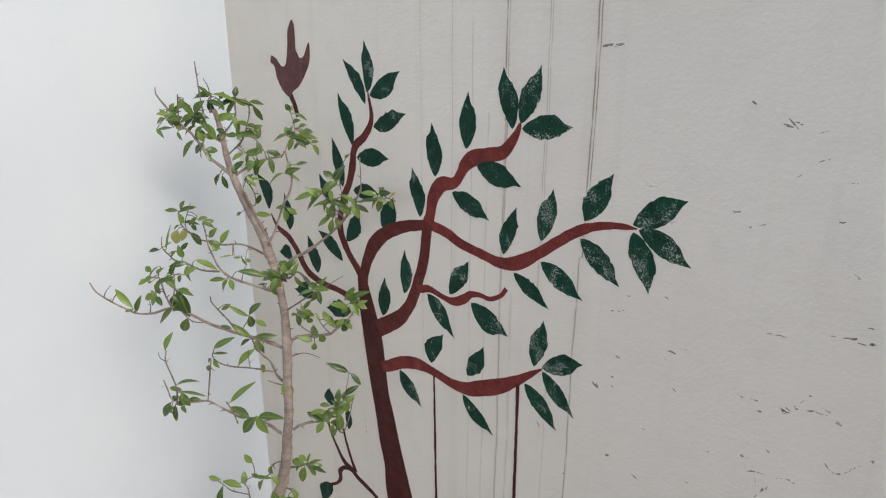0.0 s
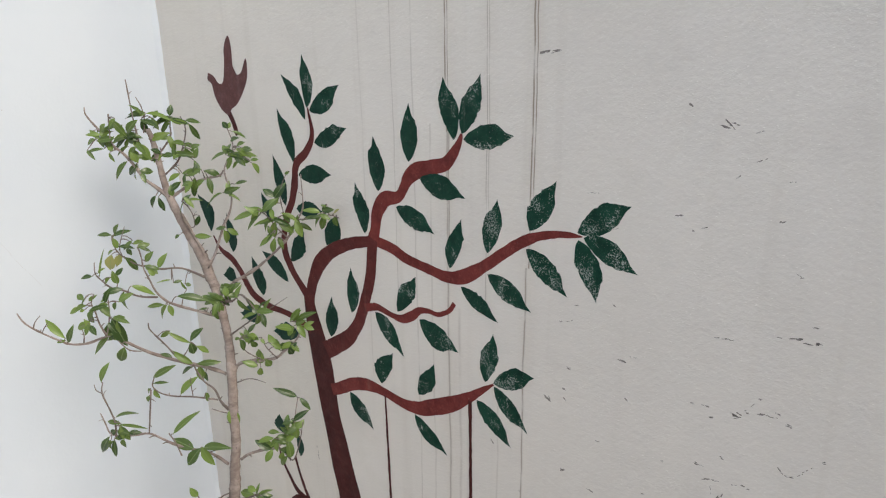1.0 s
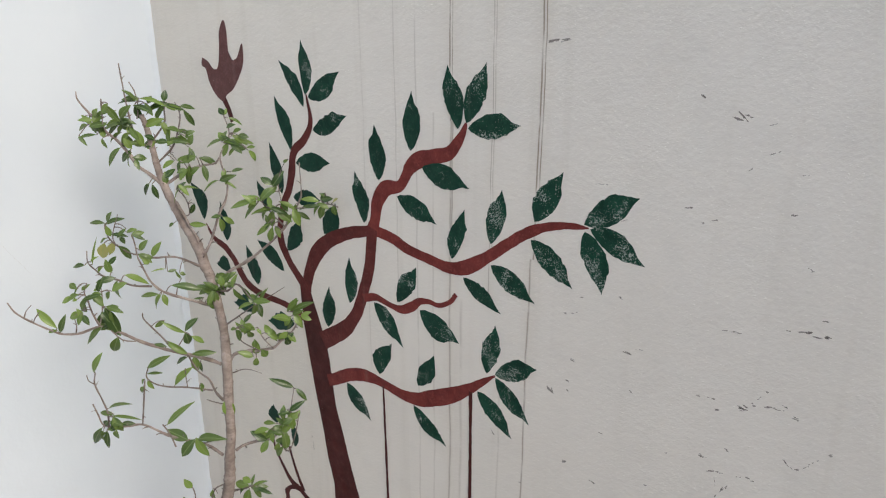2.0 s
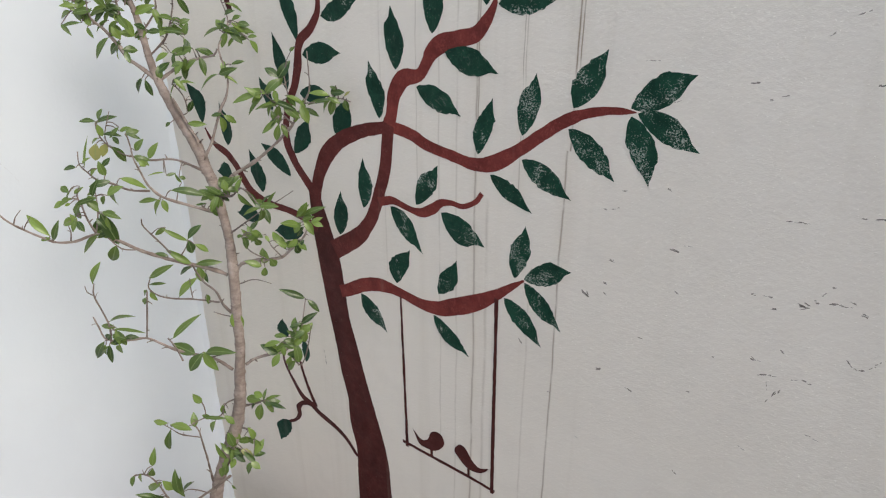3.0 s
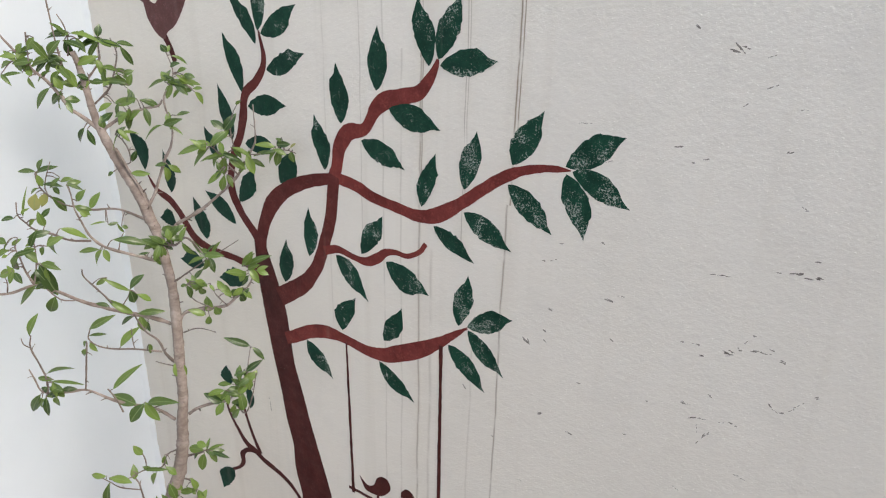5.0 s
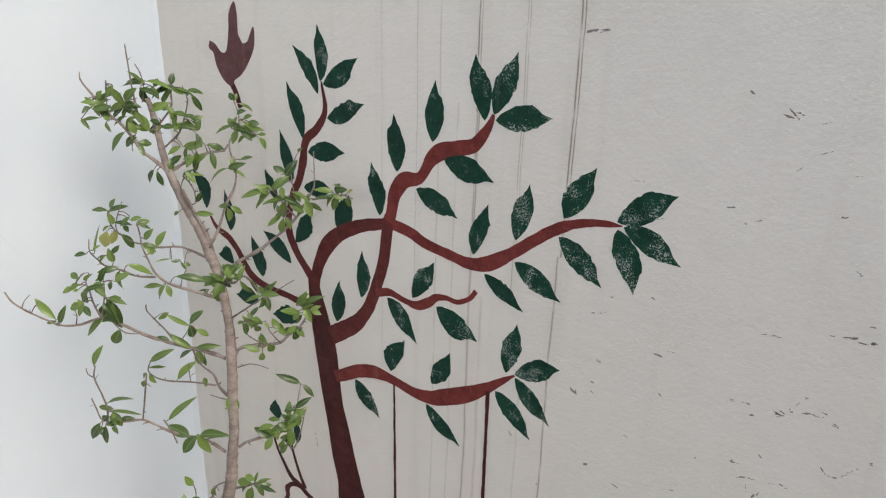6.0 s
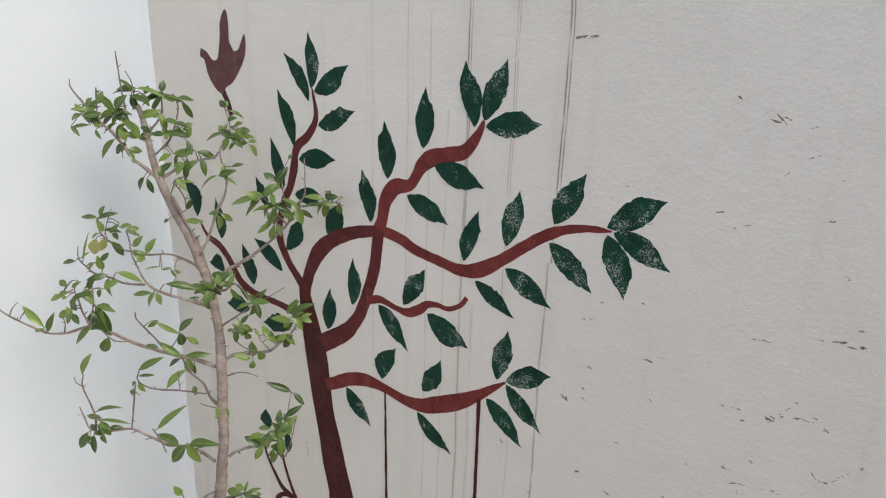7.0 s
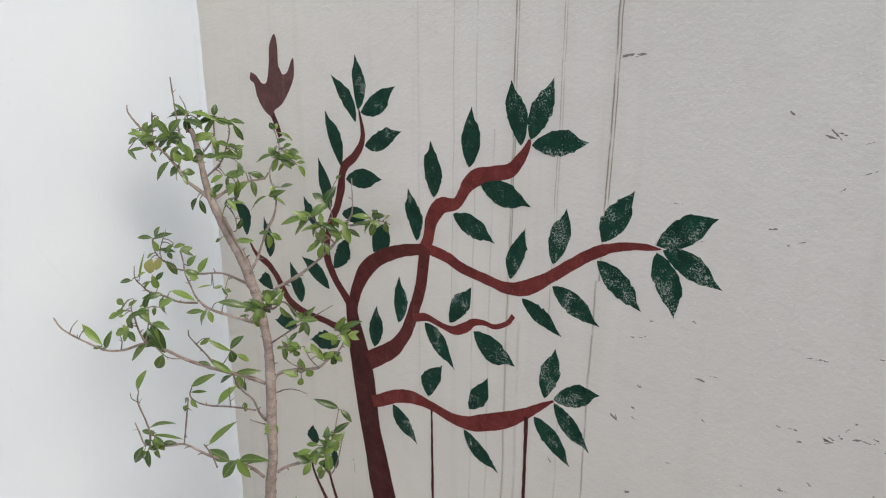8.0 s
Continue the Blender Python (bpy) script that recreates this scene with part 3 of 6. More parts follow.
stroke("peg", swing, maroon, [(0.734, 0.654, 0.006), (0.734, 0.636, 0.006)])
stroke("peg", swing, maroon, [(0.822, 0.658, 0.005), (0.823, 0.637, 0.004)])
scuff(0.984, 1.611, 1.022, 1.618, 0.0030)
scuff(1.206, 1.56, 1.21, 1.557, 0.0021)
scuff(1.247, 1.536, 1.255, 1.535, 0.0025)
scuff(1.255, 1.541, 1.261, 1.536, 0.0034)
scuff(1.259, 1.542, 1.265, 1.541, 0.0025)
scuff(1.291, 1.499, 1.303, 1.507, 0.0014)
scuff(1.285, 1.531, 1.3, 1.539, 0.0010)
scuff(1.27, 1.478, 1.274, 1.481, 0.0014)
scuff(1.194, 1.422, 1.215, 1.423, 0.0017)
scuff(1.223, 1.405, 1.245, 1.412, 0.0014)
scuff(1.322, 1.432, 1.329, 1.436, 0.0017)
scuff(1.328, 1.481, 1.335, 1.483, 0.0010)
scuff(1.071, 1.432, 1.096, 1.432, 0.0010)
scuff(1.101, 1.378, 1.123, 1.389, 0.0017)
scuff(1.065, 1.262, 1.071, 1.263, 0.0021)
scuff(1.039, 1.23, 1.044, 1.23, 0.0017)
scuff(1.052, 1.234, 1.067, 1.24, 0.0017)
scuff(1.125, 1.278, 1.129, 1.277, 0.0017)
scuff(1.135, 1.2, 1.147, 1.198, 0.0022)
scuff(1.154, 1.208, 1.164, 1.21, 0.0011)
scuff(1.057, 1.159, 1.062, 1.16, 0.0022)
scuff(1.022, 1.096, 1.029, 1.092, 0.0038)
scuff(1.028, 1.099, 1.03, 1.095, 0.0025)
scuff(1.051, 1.123, 1.055, 1.12, 0.0017)
scuff(1.053, 1.106, 1.057, 1.103, 0.0017)
scuff(1.149, 1.144, 1.156, 1.141, 0.0019)
scuff(1.246, 1.169, 1.252, 1.17, 0.0017)
scuff(1.26, 1.171, 1.269, 1.172, 0.0017)
scuff(1.299, 1.174, 1.304, 1.173, 0.0030)
scuff(1.301, 1.169, 1.31, 1.172, 0.0022)
scuff(1.306, 1.176, 1.31, 1.175, 0.0020)
scuff(1.313, 1.182, 1.32, 1.183, 0.0022)
scuff(1.32, 1.191, 1.324, 1.196, 0.0017)
scuff(1.328, 1.205, 1.331, 1.205, 0.0014)
scuff(1.331, 1.186, 1.337, 1.187, 0.0025)
scuff(1.341, 1.187, 1.358, 1.188, 0.0017)
scuff(1.35, 1.194, 1.355, 1.193, 0.0014)
scuff(1.363, 1.182, 1.368, 1.182, 0.0025)
scuff(1.369, 1.181, 1.372, 1.181, 0.0014)
scuff(1.263, 1.27, 1.29, 1.274, 0.0015)
scuff(1.339, 1.293, 1.344, 1.294, 0.0014)
scuff(1.356, 1.296, 1.367, 1.299, 0.0034)
scuff(1.363, 1.296, 1.386, 1.297, 0.0025)
scuff(1.376, 1.317, 1.383, 1.318, 0.0017)
scuff(1.351, 1.376, 1.356, 1.373, 0.0012)
scuff(1.354, 1.372, 1.359, 1.374, 0.0014)
scuff(1.259, 1.083, 1.263, 1.081, 0.0019)
scuff(1.264, 1.081, 1.272, 1.081, 0.0012)
scuff(1.292, 1.105, 1.297, 1.103, 0.0019)
scuff(1.273, 1.062, 1.281, 1.065, 0.0029)
scuff(1.281, 1.064, 1.294, 1.068, 0.0014)
scuff(1.307, 1.069, 1.316, 1.073, 0.0012)
scuff(1.322, 1.075, 1.328, 1.074, 0.0019)
scuff(1.328, 1.073, 1.332, 1.073, 0.0012)
scuff(1.293, 1.04, 1.298, 1.053, 0.0020)
scuff(1.283, 1.056, 1.287, 1.039, 0.0010)
scuff(1.362, 1.12, 1.366, 1.116, 0.0022)
scuff(1.366, 1.116, 1.373, 1.112, 0.0012)
scuff(1.373, 1.112, 1.382, 1.114, 0.0017)
scuff(1.386, 1.119, 1.4, 1.136, 0.0014)
scuff(1.41, 1.148, 1.413, 1.15, 0.0017)
scuff(1.055, 0.978, 1.06, 0.98, 0.0024)
scuff(1.103, 0.965, 1.11, 0.964, 0.0025)
scuff(1.187, 0.998, 1.192, 0.998, 0.0017)
scuff(0.919, 0.973, 0.921, 0.971, 0.0029)
scuff(0.973, 0.901, 0.979, 0.9, 0.0014)
scuff(0.444, 0.766, 0.446, 0.728, 0.0014)
scuff(1.021, 1.096, 1.029, 1.093, 0.0025)
scuff(1.058, 1.158, 1.062, 1.157, 0.0020)
scuff(1.141, 1.199, 1.147, 1.198, 0.0017)
scuff(1.112, 1.054, 1.117, 1.054, 0.0019)
scuff(1.105, 0.965, 1.11, 0.963, 0.0017)
scuff(1.054, 0.98, 1.059, 0.98, 0.0017)
scuff(1.274, 1.061, 1.291, 1.069, 0.0017)
scuff(1.288, 1.025, 1.301, 1.053, 0.0014)
scuff(1.272, 1.157, 1.277, 1.158, 0.0017)
scuff(1.273, 1.271, 1.291, 1.274, 0.0014)
scuff(1.21, 1.066, 1.218, 1.064, 0.0014)
scuff(1.261, 0.945, 1.277, 0.941, 0.0013)
scuff(1.341, 1.001, 1.355, 0.999, 0.0017)
scuff(1.188, 0.858, 1.194, 0.854, 0.0017)
scuff(1.03, 0.839, 1.036, 0.837, 0.0014)
west_mark(-0.362, 1.182, -0.349, 1.162, 0.0007)
west_mark(-0.349, 1.162, -0.334, 1.135, 0.0007)
west_mark(-0.392, 1.243, -0.362, 1.182, 0.0007)
west_mark(-0.377, 1.586, -0.374, 1.582, 0.0009)
west_mark(-0.395, 1.509, -0.392, 1.506, 0.0009)
west_mark(-0.344, 1.498, -0.34, 1.497, 0.0009)
west_mark(-0.479, 0.965, -0.477, 0.962, 0.0009)


# ---- terracotta pot ----
POT = Vector((0.282, -0.262, 0.0))


def lathe(profile, segments=72, wobble=0.0):
    profile = [(r, z * 1.12) for r, z in profile]
    bm = bmesh.new()
    rings = []
    for r, z in profile:
        ring = []
        for i in range(segments):
            a = 2 * math.pi * i / segments
            k = r * (1 + wobble * noise.noise((math.cos(a) * 1.3, math.sin(a) * 1.3, z * 9)))
            ring.append(bm.verts.new((k * math.cos(a), k * math.sin(a), z + wobble * 0.12 * noise.noise((math.cos(a) * 2, math.sin(a) * 2, 5 + r * 20)))))
        rings.append(ring)
    for a, b in zip(rings, rings[1:]):
        for i in range(segments):
            j = (i + 1) % segments
            bm.faces.new((a[i], a[j], b[j], b[i]))
    return bm, rings


pot = empty("plant_pot", "weathered terracotta pot with a thick rim on the floor", "plant pot", POT)
bm, rings = lathe([(0.098, 0.0), (0.104, 0.003), (0.112, 0.05), (0.126, 0.12), (0.137, 0.18), (0.142, 0.214), (0.1425, 0.224)], wobble=0.012)
bm.faces.new(rings[0][::-1])
part("body", bm, body_clay, pot, "purplish weathered clay with pale bloom", True)
bm, rings = lathe([(0.136, 0.212), (0.147, 0.221), (0.1525, 0.227), (0.1545, 0.236), (0.1550, 0.248), (0.1535, 0.257), (0.1495, 0.2635), (0.142, 0.2665), (0.134, 0.2665), (0.1285, 0.264),
                   (0.1255, 0.258), (0.124, 0.248), (0.123, 0.205)], wobble=0.008)
part("rim", bm, rim_clay, pot, "pinkish red clay rim", True)


def soil_bed():
    bm = bmesh.new()
    rings = [[bm.verts.new((0, 0, 0.2625))]]
    for k in range(1, 17):
        r = 0.1248 * k / 16
        ring = []
        for i in range(64):
            a = 2 * math.pi * i / 64
            x, y = r * math.cos(a), r * math.sin(a)
            z = 0.2625 - 0.012 * (r / 0.1248) ** 3 + 0.007 * noise.noise((x * 22, y * 22, 0)) + 0.0055 * noise.noise((x * 60, y * 60, 3)) + 0.003 * noise.noise((x * 150, y * 150, 6))
            z -= 0.010 * math.exp(-((x + 0.035) ** 2 + (y + 0.03) ** 2) / 0.0016)
            z += 0.012 * math.exp(-((x - 0.01) ** 2 + (y + 0.0) ** 2) / 0.0012)
            edge = max(0.0, (r - 0.098) / 0.026)
            z -= 0.022 * edge * edge * max(0.0, math.cos(a - 0.55)) + 0.004 * edge
            ring.append(bm.verts.new((x, y, z)))
        rings.append(ring)
    for i in range(64):
        bm.faces.new((rings[0][0], rings[1][i], rings[1][(i + 1) % 64]))
    for a, b in zip(rings[1:], rings[2:]):
        for i in range(64):
            j = (i + 1) % 64
            bm.faces.new((a[i], b[i], b[j], a[j]))
    ob = part("soil", bm, soil_mat, None, "", True)
    ob.location = (POT.x, POT.y, 0.019)
    return tagged(ob, "dry pale sandy soil filling the pot", "soil", kind="stuff")


soil_bed()


# ---- the potted shrub ----
plant = empty("potted_shrub", "young shrub with a slim grey trunk and sparse small green leaves", "plant", (POT.x, POT.y, 0.2625))


def tube(rows, step, sides, rough):
    pts = spline(rows, step)
    bm = bmesh.new()
    rings = []
    seed = len(bpy.data.objects) * 3.1
    side = None
    for i, p in enumerate(pts):
        a, b = pts[max(i - 1, 0)], pts[min(i + 1, len(pts) - 1)]
        ahead = Vector((b[0] - a[0], b[1] - a[1], b[2] - a[2])).normalized()
        if side is None:
            side = ahead.orthogonal().normalized()
        side = (side - ahead * side.dot(ahead)).normalized()
        over = ahead.cross(side)
        ring = []
        for k in range(sides):
            t = 2 * math.pi * k / sides
            r = max(p[3], 0.0004) * (1 + rough * noise.noise((math.cos(t) * 1.5 + seed, math.sin(t) * 1.5, i * 0.3)) + rough * 0.8 * noise.noise((seed, 0, i * 0.55)))
            r *= 1 + (0.07 if sides > 12 else 0.22) * max(0.0, math.sin(i * 0.47 + seed + 2 * noise.noise((i * 0.13, seed, 2))) - 0.72) / 0.28
            if sides > 12:
                r *= 1 + 0.5 * max(0.0, noise.noise((i * 0.42, seed + math.cos(t) * 0.9, math.sin(t) * 0.9))) ** 2
            ring.append(bm.verts.new(Vector(p[:3]) + (side * math.cos(t) + over * math.sin(t)) * r))
        rings.append(ring)
    for a, b in zip(rings, rings[1:]):
        for k in range(sides):
            j = (k + 1) % sides
            bm.faces.new((a[k], a[j], b[j], b[k]))
    bm.faces.new(rings[0][::-1])
    bm.faces.new(rings[-1])
    return bm


NUDGE = Vector((0.0015, 0.0008, 0.001))
COURSE = {}


def limb(name, parent, rows):
    rows = [(x + NUDGE.x, y + NUDGE.y, z + NUDGE.z, r) for x, y, z, r in rows]
    if name == "trunk":
        bm = tube(rows, 0.004, 16, 0.075)
        ob = part(name, bm, bark, parent, "slim grey-brown trunk with old leaf scars", True)
    else:
        rows = [(x, y, z, r * 0.88) for x, y, z, r in rows]
        bm = tube(rows, 0.006, 7, 0.3)
        ob = part(name, bm, bark if rows[0][3] > 0.0028 else twig_bark, parent, "", True)
    COURSE[ob.name] = [p.to_3d() for p in spline(rows, 0.006)]
    spurs(ob, rows)
    return settle(ob)


def spurs(branch, rows):
    """Short broken twig stubs and old leaf scars along a limb."""
    rnd = random.Random(round(rows[0][0] * 8100 + rows[0][2] * 5300))
    course = spline(rows, 0.006)
    i = rnd.randrange(2, 6)
    while i < len(course) - 2:
        p, ahead = course[i], (course[i + 1] - course[i - 1]).to_3d().normalized()
        out = ahead.cross(Vector([rnd.uniform(-1, 1) for _ in range(3)])).normalized()
        size, r = rnd.uniform(0.004, 0.011) + 0.5 * p[3], min(0.0016, 0.55 * p[3])
        root, way = p.to_3d(), (out + ahead * rnd.uniform(0.3, 0.9)).normalized()
        bend = root + way * size * 0.6 + Vector((0, 0, 0.1 * size))
        part("spur", tube([(*root, r * 1.5), (*bend, r * 0.9), (*(root + way * (size + 0.5 * p[3])), r * 0.55)], 0.004, 5, 0.3), twig_bark, branch, "", True)
        i += rnd.randrange(5, 13)


def stalk(branch, base):
    """A thin bowed leaf stalk from the nearest bit of its branch to the base of its leaf."""
    root = min(COURSE[branch.name], key=lambda p: (p - base).length_squared)
    gap = (base - root).length
    if 0.004 < gap < 0.045:
        middle = root.lerp(base, 0.5) + Vector((0, 0, 0.16 * gap))
        part("stalk", tube([(*root, 0.0011), (*middle, 0.0009), (*base, 0.0008)], 0.006, 5, 0.2), twig_bark, branch, "", True)


def leaf_mesh(index):
    """A unit leaf: base at the origin, tip at y = 1, width 1, folded along the rib and curling."""
    rnd = random.Random(index)
    fold, curl, twist, belly = rnd.uniform(0.15, 0.45), rnd.uniform(0.12, 0.62), rnd.uniform(-0.4, 0.4), rnd.uniform(0.42, 0.56)
    bm = bmesh.new()
    rows = []
    for i in range(9):
        t = i / 8
        w = math.sin(math.pi * t ** (math.log(0.5) / math.log(belly))) ** 0.85 if 0 < t < 1 else 0.03
        w = max(w, 0.03) * 0.5
        z = -curl * t * t + 0.05 * math.sin(3 * t)
        row = []
        for s in (-1, -0.5, 0, 0.5, 1):
            row.append(bm.verts.new((s * w, t, z * 0.6 + abs(s) * w * fold * 0.35 + s * w * twist * t * 0.35)))
        rows.append(row)
    for a, b in zip(rows, rows[1:]):
        for k in range(4):
            bm.faces.new((a[k], a[k + 1], b[k + 1], b[k]))
    for f in bm.faces:
        f.smooth = True
    me = bpy.data.meshes.new("leaf")
    bm.to_mesh(me)
    bm.free()
    return me


LEAF_MESHES = []
for k in range(10):
    LEAF_MESHES.append(leaf_mesh(k))
    LEAF_MESHES[-1].materials.append(leaf_green)
YELLOW_MESHES = []
for k in range(3):
    YELLOW_MESHES.append(leaf_mesh(40 + k))
    YELLOW_MESHES[-1].materials.append(leaf_yellow)
leaf_random = random.Random(7)


def leaves(branch, rows):
    """Leaves of one branch: base, tip and width; a yellowing one has its width below nought."""
    for bx, by, bz, tx, ty, tz, w in rows:
        base, tip = Vector((bx, by, bz)) + NUDGE, Vector((tx, ty, tz)) + NUDGE
        stalk(branch, base)
        along = (tip - base) * 1.12
        size = along.length
        along.normalize()
        up = Vector((0.58, -0.58, 0.75)) + Vector([leaf_random.uniform(-0.45, 0.45) for _ in range(3)])
        up = (up - along * up.dot(along)).normalized()
        across = along.cross(up)
        pool = YELLOW_MESHES if w < 0 else LEAF_MESHES
        ob = new("leaf", pool[leaf_random.randrange(len(pool))])
        wide = abs(w) * 1.12
        turn = Matrix((across * wide, along * size, up * size)).transposed().to_4x4()
        ob.parent = branch
        ob.matrix_parent_inverse = Matrix.Identity(4)
        ob.matrix_basis = Matrix.Translation(base - branch.location - plant.location) @ turn
        if w < 0:
            tagged(ob, "yellowing leaf")


b = limb("trunk", plant, [(0.270, -0.259, 0.200, 0.0210), (0.276, -0.256, 0.231, 0.0207), (0.291, -0.246, 0.320, 0.0193), (0.312, -0.236, 0.417, 0.0152), (0.330, -0.225, 0.497, 0.0119), (0.353, -0.210, 0.577, 0.0120), (0.377, -0.194, 0.648, 0.0126), (0.390, -0.182, 0.721, 0.0113), (0.395, -0.177, 0.787, 0.0100), (0.396, -0.169, 0.840, 0.0094), (0.393, -0.165, 0.900, 0.0097), (0.387, -0.157, 0.956, 0.0096), (0.380, -0.150, 1.006, 0.0095), (0.371, -0.144, 1.054, 0.0082), (0.359, -0.142, 1.097, 0.0084), (0.345, -0.141, 1.144, 0.0087), (0.329, -0.143, 1.180, 0.0095), (0.313, -0.145, 1.216, 0.0100), (0.293, -0.150, 1.246, 0.0085), (0.275, -0.153, 1.272, 0.0080), (0.257, -0.157, 1.305, 0.0076), (0.245, -0.161, 1.334, 0.0070), (0.236, -0.163, 1.366, 0.0060), (0.223, -0.161, 1.405, 0.0056), (0.219, -0.165, 1.439, 0.0050), (0.215, -0.169, 1.459, 0.0045)])
leaves(b, [(0.274, -0.165, 1.256, 0.269, -0.173, 1.252, 0.007), (0.350, -0.146, 1.136, 0.331, -0.159, 1.123, 0.008)])
b = limb("branch", plant, [(0.246, -0.160, 1.327, 0.0045), (0.230, -0.178, 1.350, 0.0041), (0.218, -0.191, 1.365, 0.0038), (0.214, -0.197, 1.380, 0.0035), (0.200, -0.212, 1.412, 0.0031), (0.191, -0.224, 1.427, 0.0028), (0.182, -0.234, 1.444, 0.0025), (0.172, -0.246, 1.468, 0.0021), (0.166, -0.253, 1.481, 0.0018), (0.163, -0.259, 1.494, 0.0015), (0.164, -0.259, 1.506, 0.0011)])
leaves(b, [(0.171, -0.251, 1.446, 0.149, -0.261, 1.437, 0.011), (0.179, -0.244, 1.450, 0.177, -0.246, 1.431, 0.015), (0.183, -0.240, 1.464, 0.165, -0.248, 1.458, 0.007), (0.181, -0.242, 1.458, 0.200, -0.218, 1.475, 0.010), (0.180, -0.241, 1.427, 0.162, -0.267, 1.427, 0.007), (0.157, -0.264, 1.425, 0.173, -0.262, 1.413, 0.007), (0.205, -0.213, 1.402, 0.188, -0.237, 1.376, 0.012), (0.218, -0.200, 1.396, 0.192, -0.211, 1.374, 0.012), (0.220, -0.196, 1.379, 0.231, -0.197, 1.362, 0.009), (0.232, -0.180, 1.332, 0.212, -0.188, 1.303, 0.010), (0.235, -0.177, 1.329, 0.244, -0.175, 1.304, 0.010), (0.172, -0.250, 1.442, 0.200, -0.236, 1.450, 0.013)])
leaves(b, [(0.178, -0.244, 1.444, 0.170, -0.257, 1.462, 0.009), (0.179, -0.243, 1.454, 0.171, -0.264, 1.458, 0.008), (0.180, -0.242, 1.458, 0.190, -0.243, 1.473, 0.012), (0.179, -0.243, 1.462, 0.186, -0.237, 1.450, 0.012), (0.177, -0.245, 1.451, 0.191, -0.235, 1.462, 0.013), (0.181, -0.241, 1.456, 0.177, -0.234, 1.426, 0.011), (0.184, -0.237, 1.429, 0.189, -0.230, 1.449, 0.011), (0.207, -0.211, 1.406, 0.220, -0.191, 1.410, 0.011), (0.219, -0.199, 1.399, 0.220, -0.210, 1.417, 0.012), (0.218, -0.199, 1.392, 0.198, -0.207, 1.368, 0.012), (0.210, -0.209, 1.430, 0.192, -0.227, 1.418, 0.009), (0.218, -0.199, 1.382, 0.229, -0.180, 1.381, 0.013)])
b = limb("branch", plant, [(0.197, -0.228, 1.425, 0.0017), (0.195, -0.234, 1.445, 0.0016), (0.199, -0.235, 1.465, 0.0015), (0.204, -0.235, 1.494, 0.0014)])
leaves(b, [(0.210, -0.233, 1.483, 0.221, -0.217, 1.453, 0.012), (0.192, -0.238, 1.421, 0.189, -0.232, 1.402, 0.009), (0.215, -0.229, 1.486, 0.211, -0.242, 1.471, 0.009), (0.195, -0.235, 1.423, 0.188, -0.235, 1.436, 0.010)])
b = limb("branch", plant, [(0.211, -0.187, 1.422, 0.0022), (0.208, -0.189, 1.457, 0.0020), (0.206, -0.191, 1.491, 0.0017), (0.205, -0.192, 1.525, 0.0015), (0.204, -0.193, 1.553, 0.0012)])
leaves(b, [(0.200, -0.203, 1.454, 0.218, -0.198, 1.477, 0.016), (0.200, -0.203, 1.444, 0.194, -0.235, 1.443, 0.010), (0.216, -0.187, 1.433, 0.189, -0.202, 1.443, 0.012), (0.209, -0.194, 1.428, 0.205, -0.213, 1.409, 0.015), (0.210, -0.193, 1.438, 0.230, -0.191, 1.419, 0.011), (0.204, -0.199, 1.423, 0.210, -0.192, 1.404, 0.013), (0.196, -0.207, 1.443, 0.217, -0.198, 1.452, 0.009), (0.198, -0.205, 1.453, 0.220, -0.189, 1.449, 0.010), (0.197, -0.205, 1.450, 0.180, -0.220, 1.443, 0.010), (0.200, -0.203, 1.449, 0.186, -0.223, 1.426, 0.013), (0.202, -0.201, 1.444, 0.195, -0.210, 1.428, 0.009), (0.216, -0.187, 1.433, 0.232, -0.183, 1.408, 0.013)])
leaves(b, [(0.211, -0.192, 1.425, 0.208, -0.192, 1.439, 0.012), (0.212, -0.192, 1.439, 0.201, -0.206, 1.454, 0.011), (0.198, -0.205, 1.449, 0.184, -0.219, 1.442, 0.008)])
b = limb("branch", plant, [(0.209, -0.175, 1.451, 0.0017), (0.210, -0.170, 1.475, 0.0014), (0.204, -0.170, 1.501, 0.0011), (0.195, -0.174, 1.518, 0.0008)])
leaves(b, [(0.211, -0.173, 1.483, 0.171, -0.191, 1.483, 0.007), (0.211, -0.172, 1.484, 0.214, -0.191, 1.506, 0.009), (0.215, -0.168, 1.488, 0.256, -0.147, 1.485, 0.009), (0.222, -0.163, 1.481, 0.238, -0.161, 1.462, 0.009), (0.207, -0.178, 1.476, 0.239, -0.167, 1.472, 0.012), (0.214, -0.169, 1.486, 0.207, -0.180, 1.491, 0.008), (0.209, -0.175, 1.479, 0.210, -0.170, 1.451, 0.013), (0.213, -0.169, 1.490, 0.202, -0.193, 1.492, 0.009), (0.226, -0.159, 1.479, 0.232, -0.156, 1.492, 0.010)])
b = limb("branch", plant, [(0.250, -0.156, 1.328, 0.0039), (0.274, -0.137, 1.347, 0.0034), (0.292, -0.125, 1.358, 0.0030), (0.311, -0.111, 1.365, 0.0025), (0.330, -0.096, 1.370, 0.0021), (0.338, -0.093, 1.381, 0.0016)])
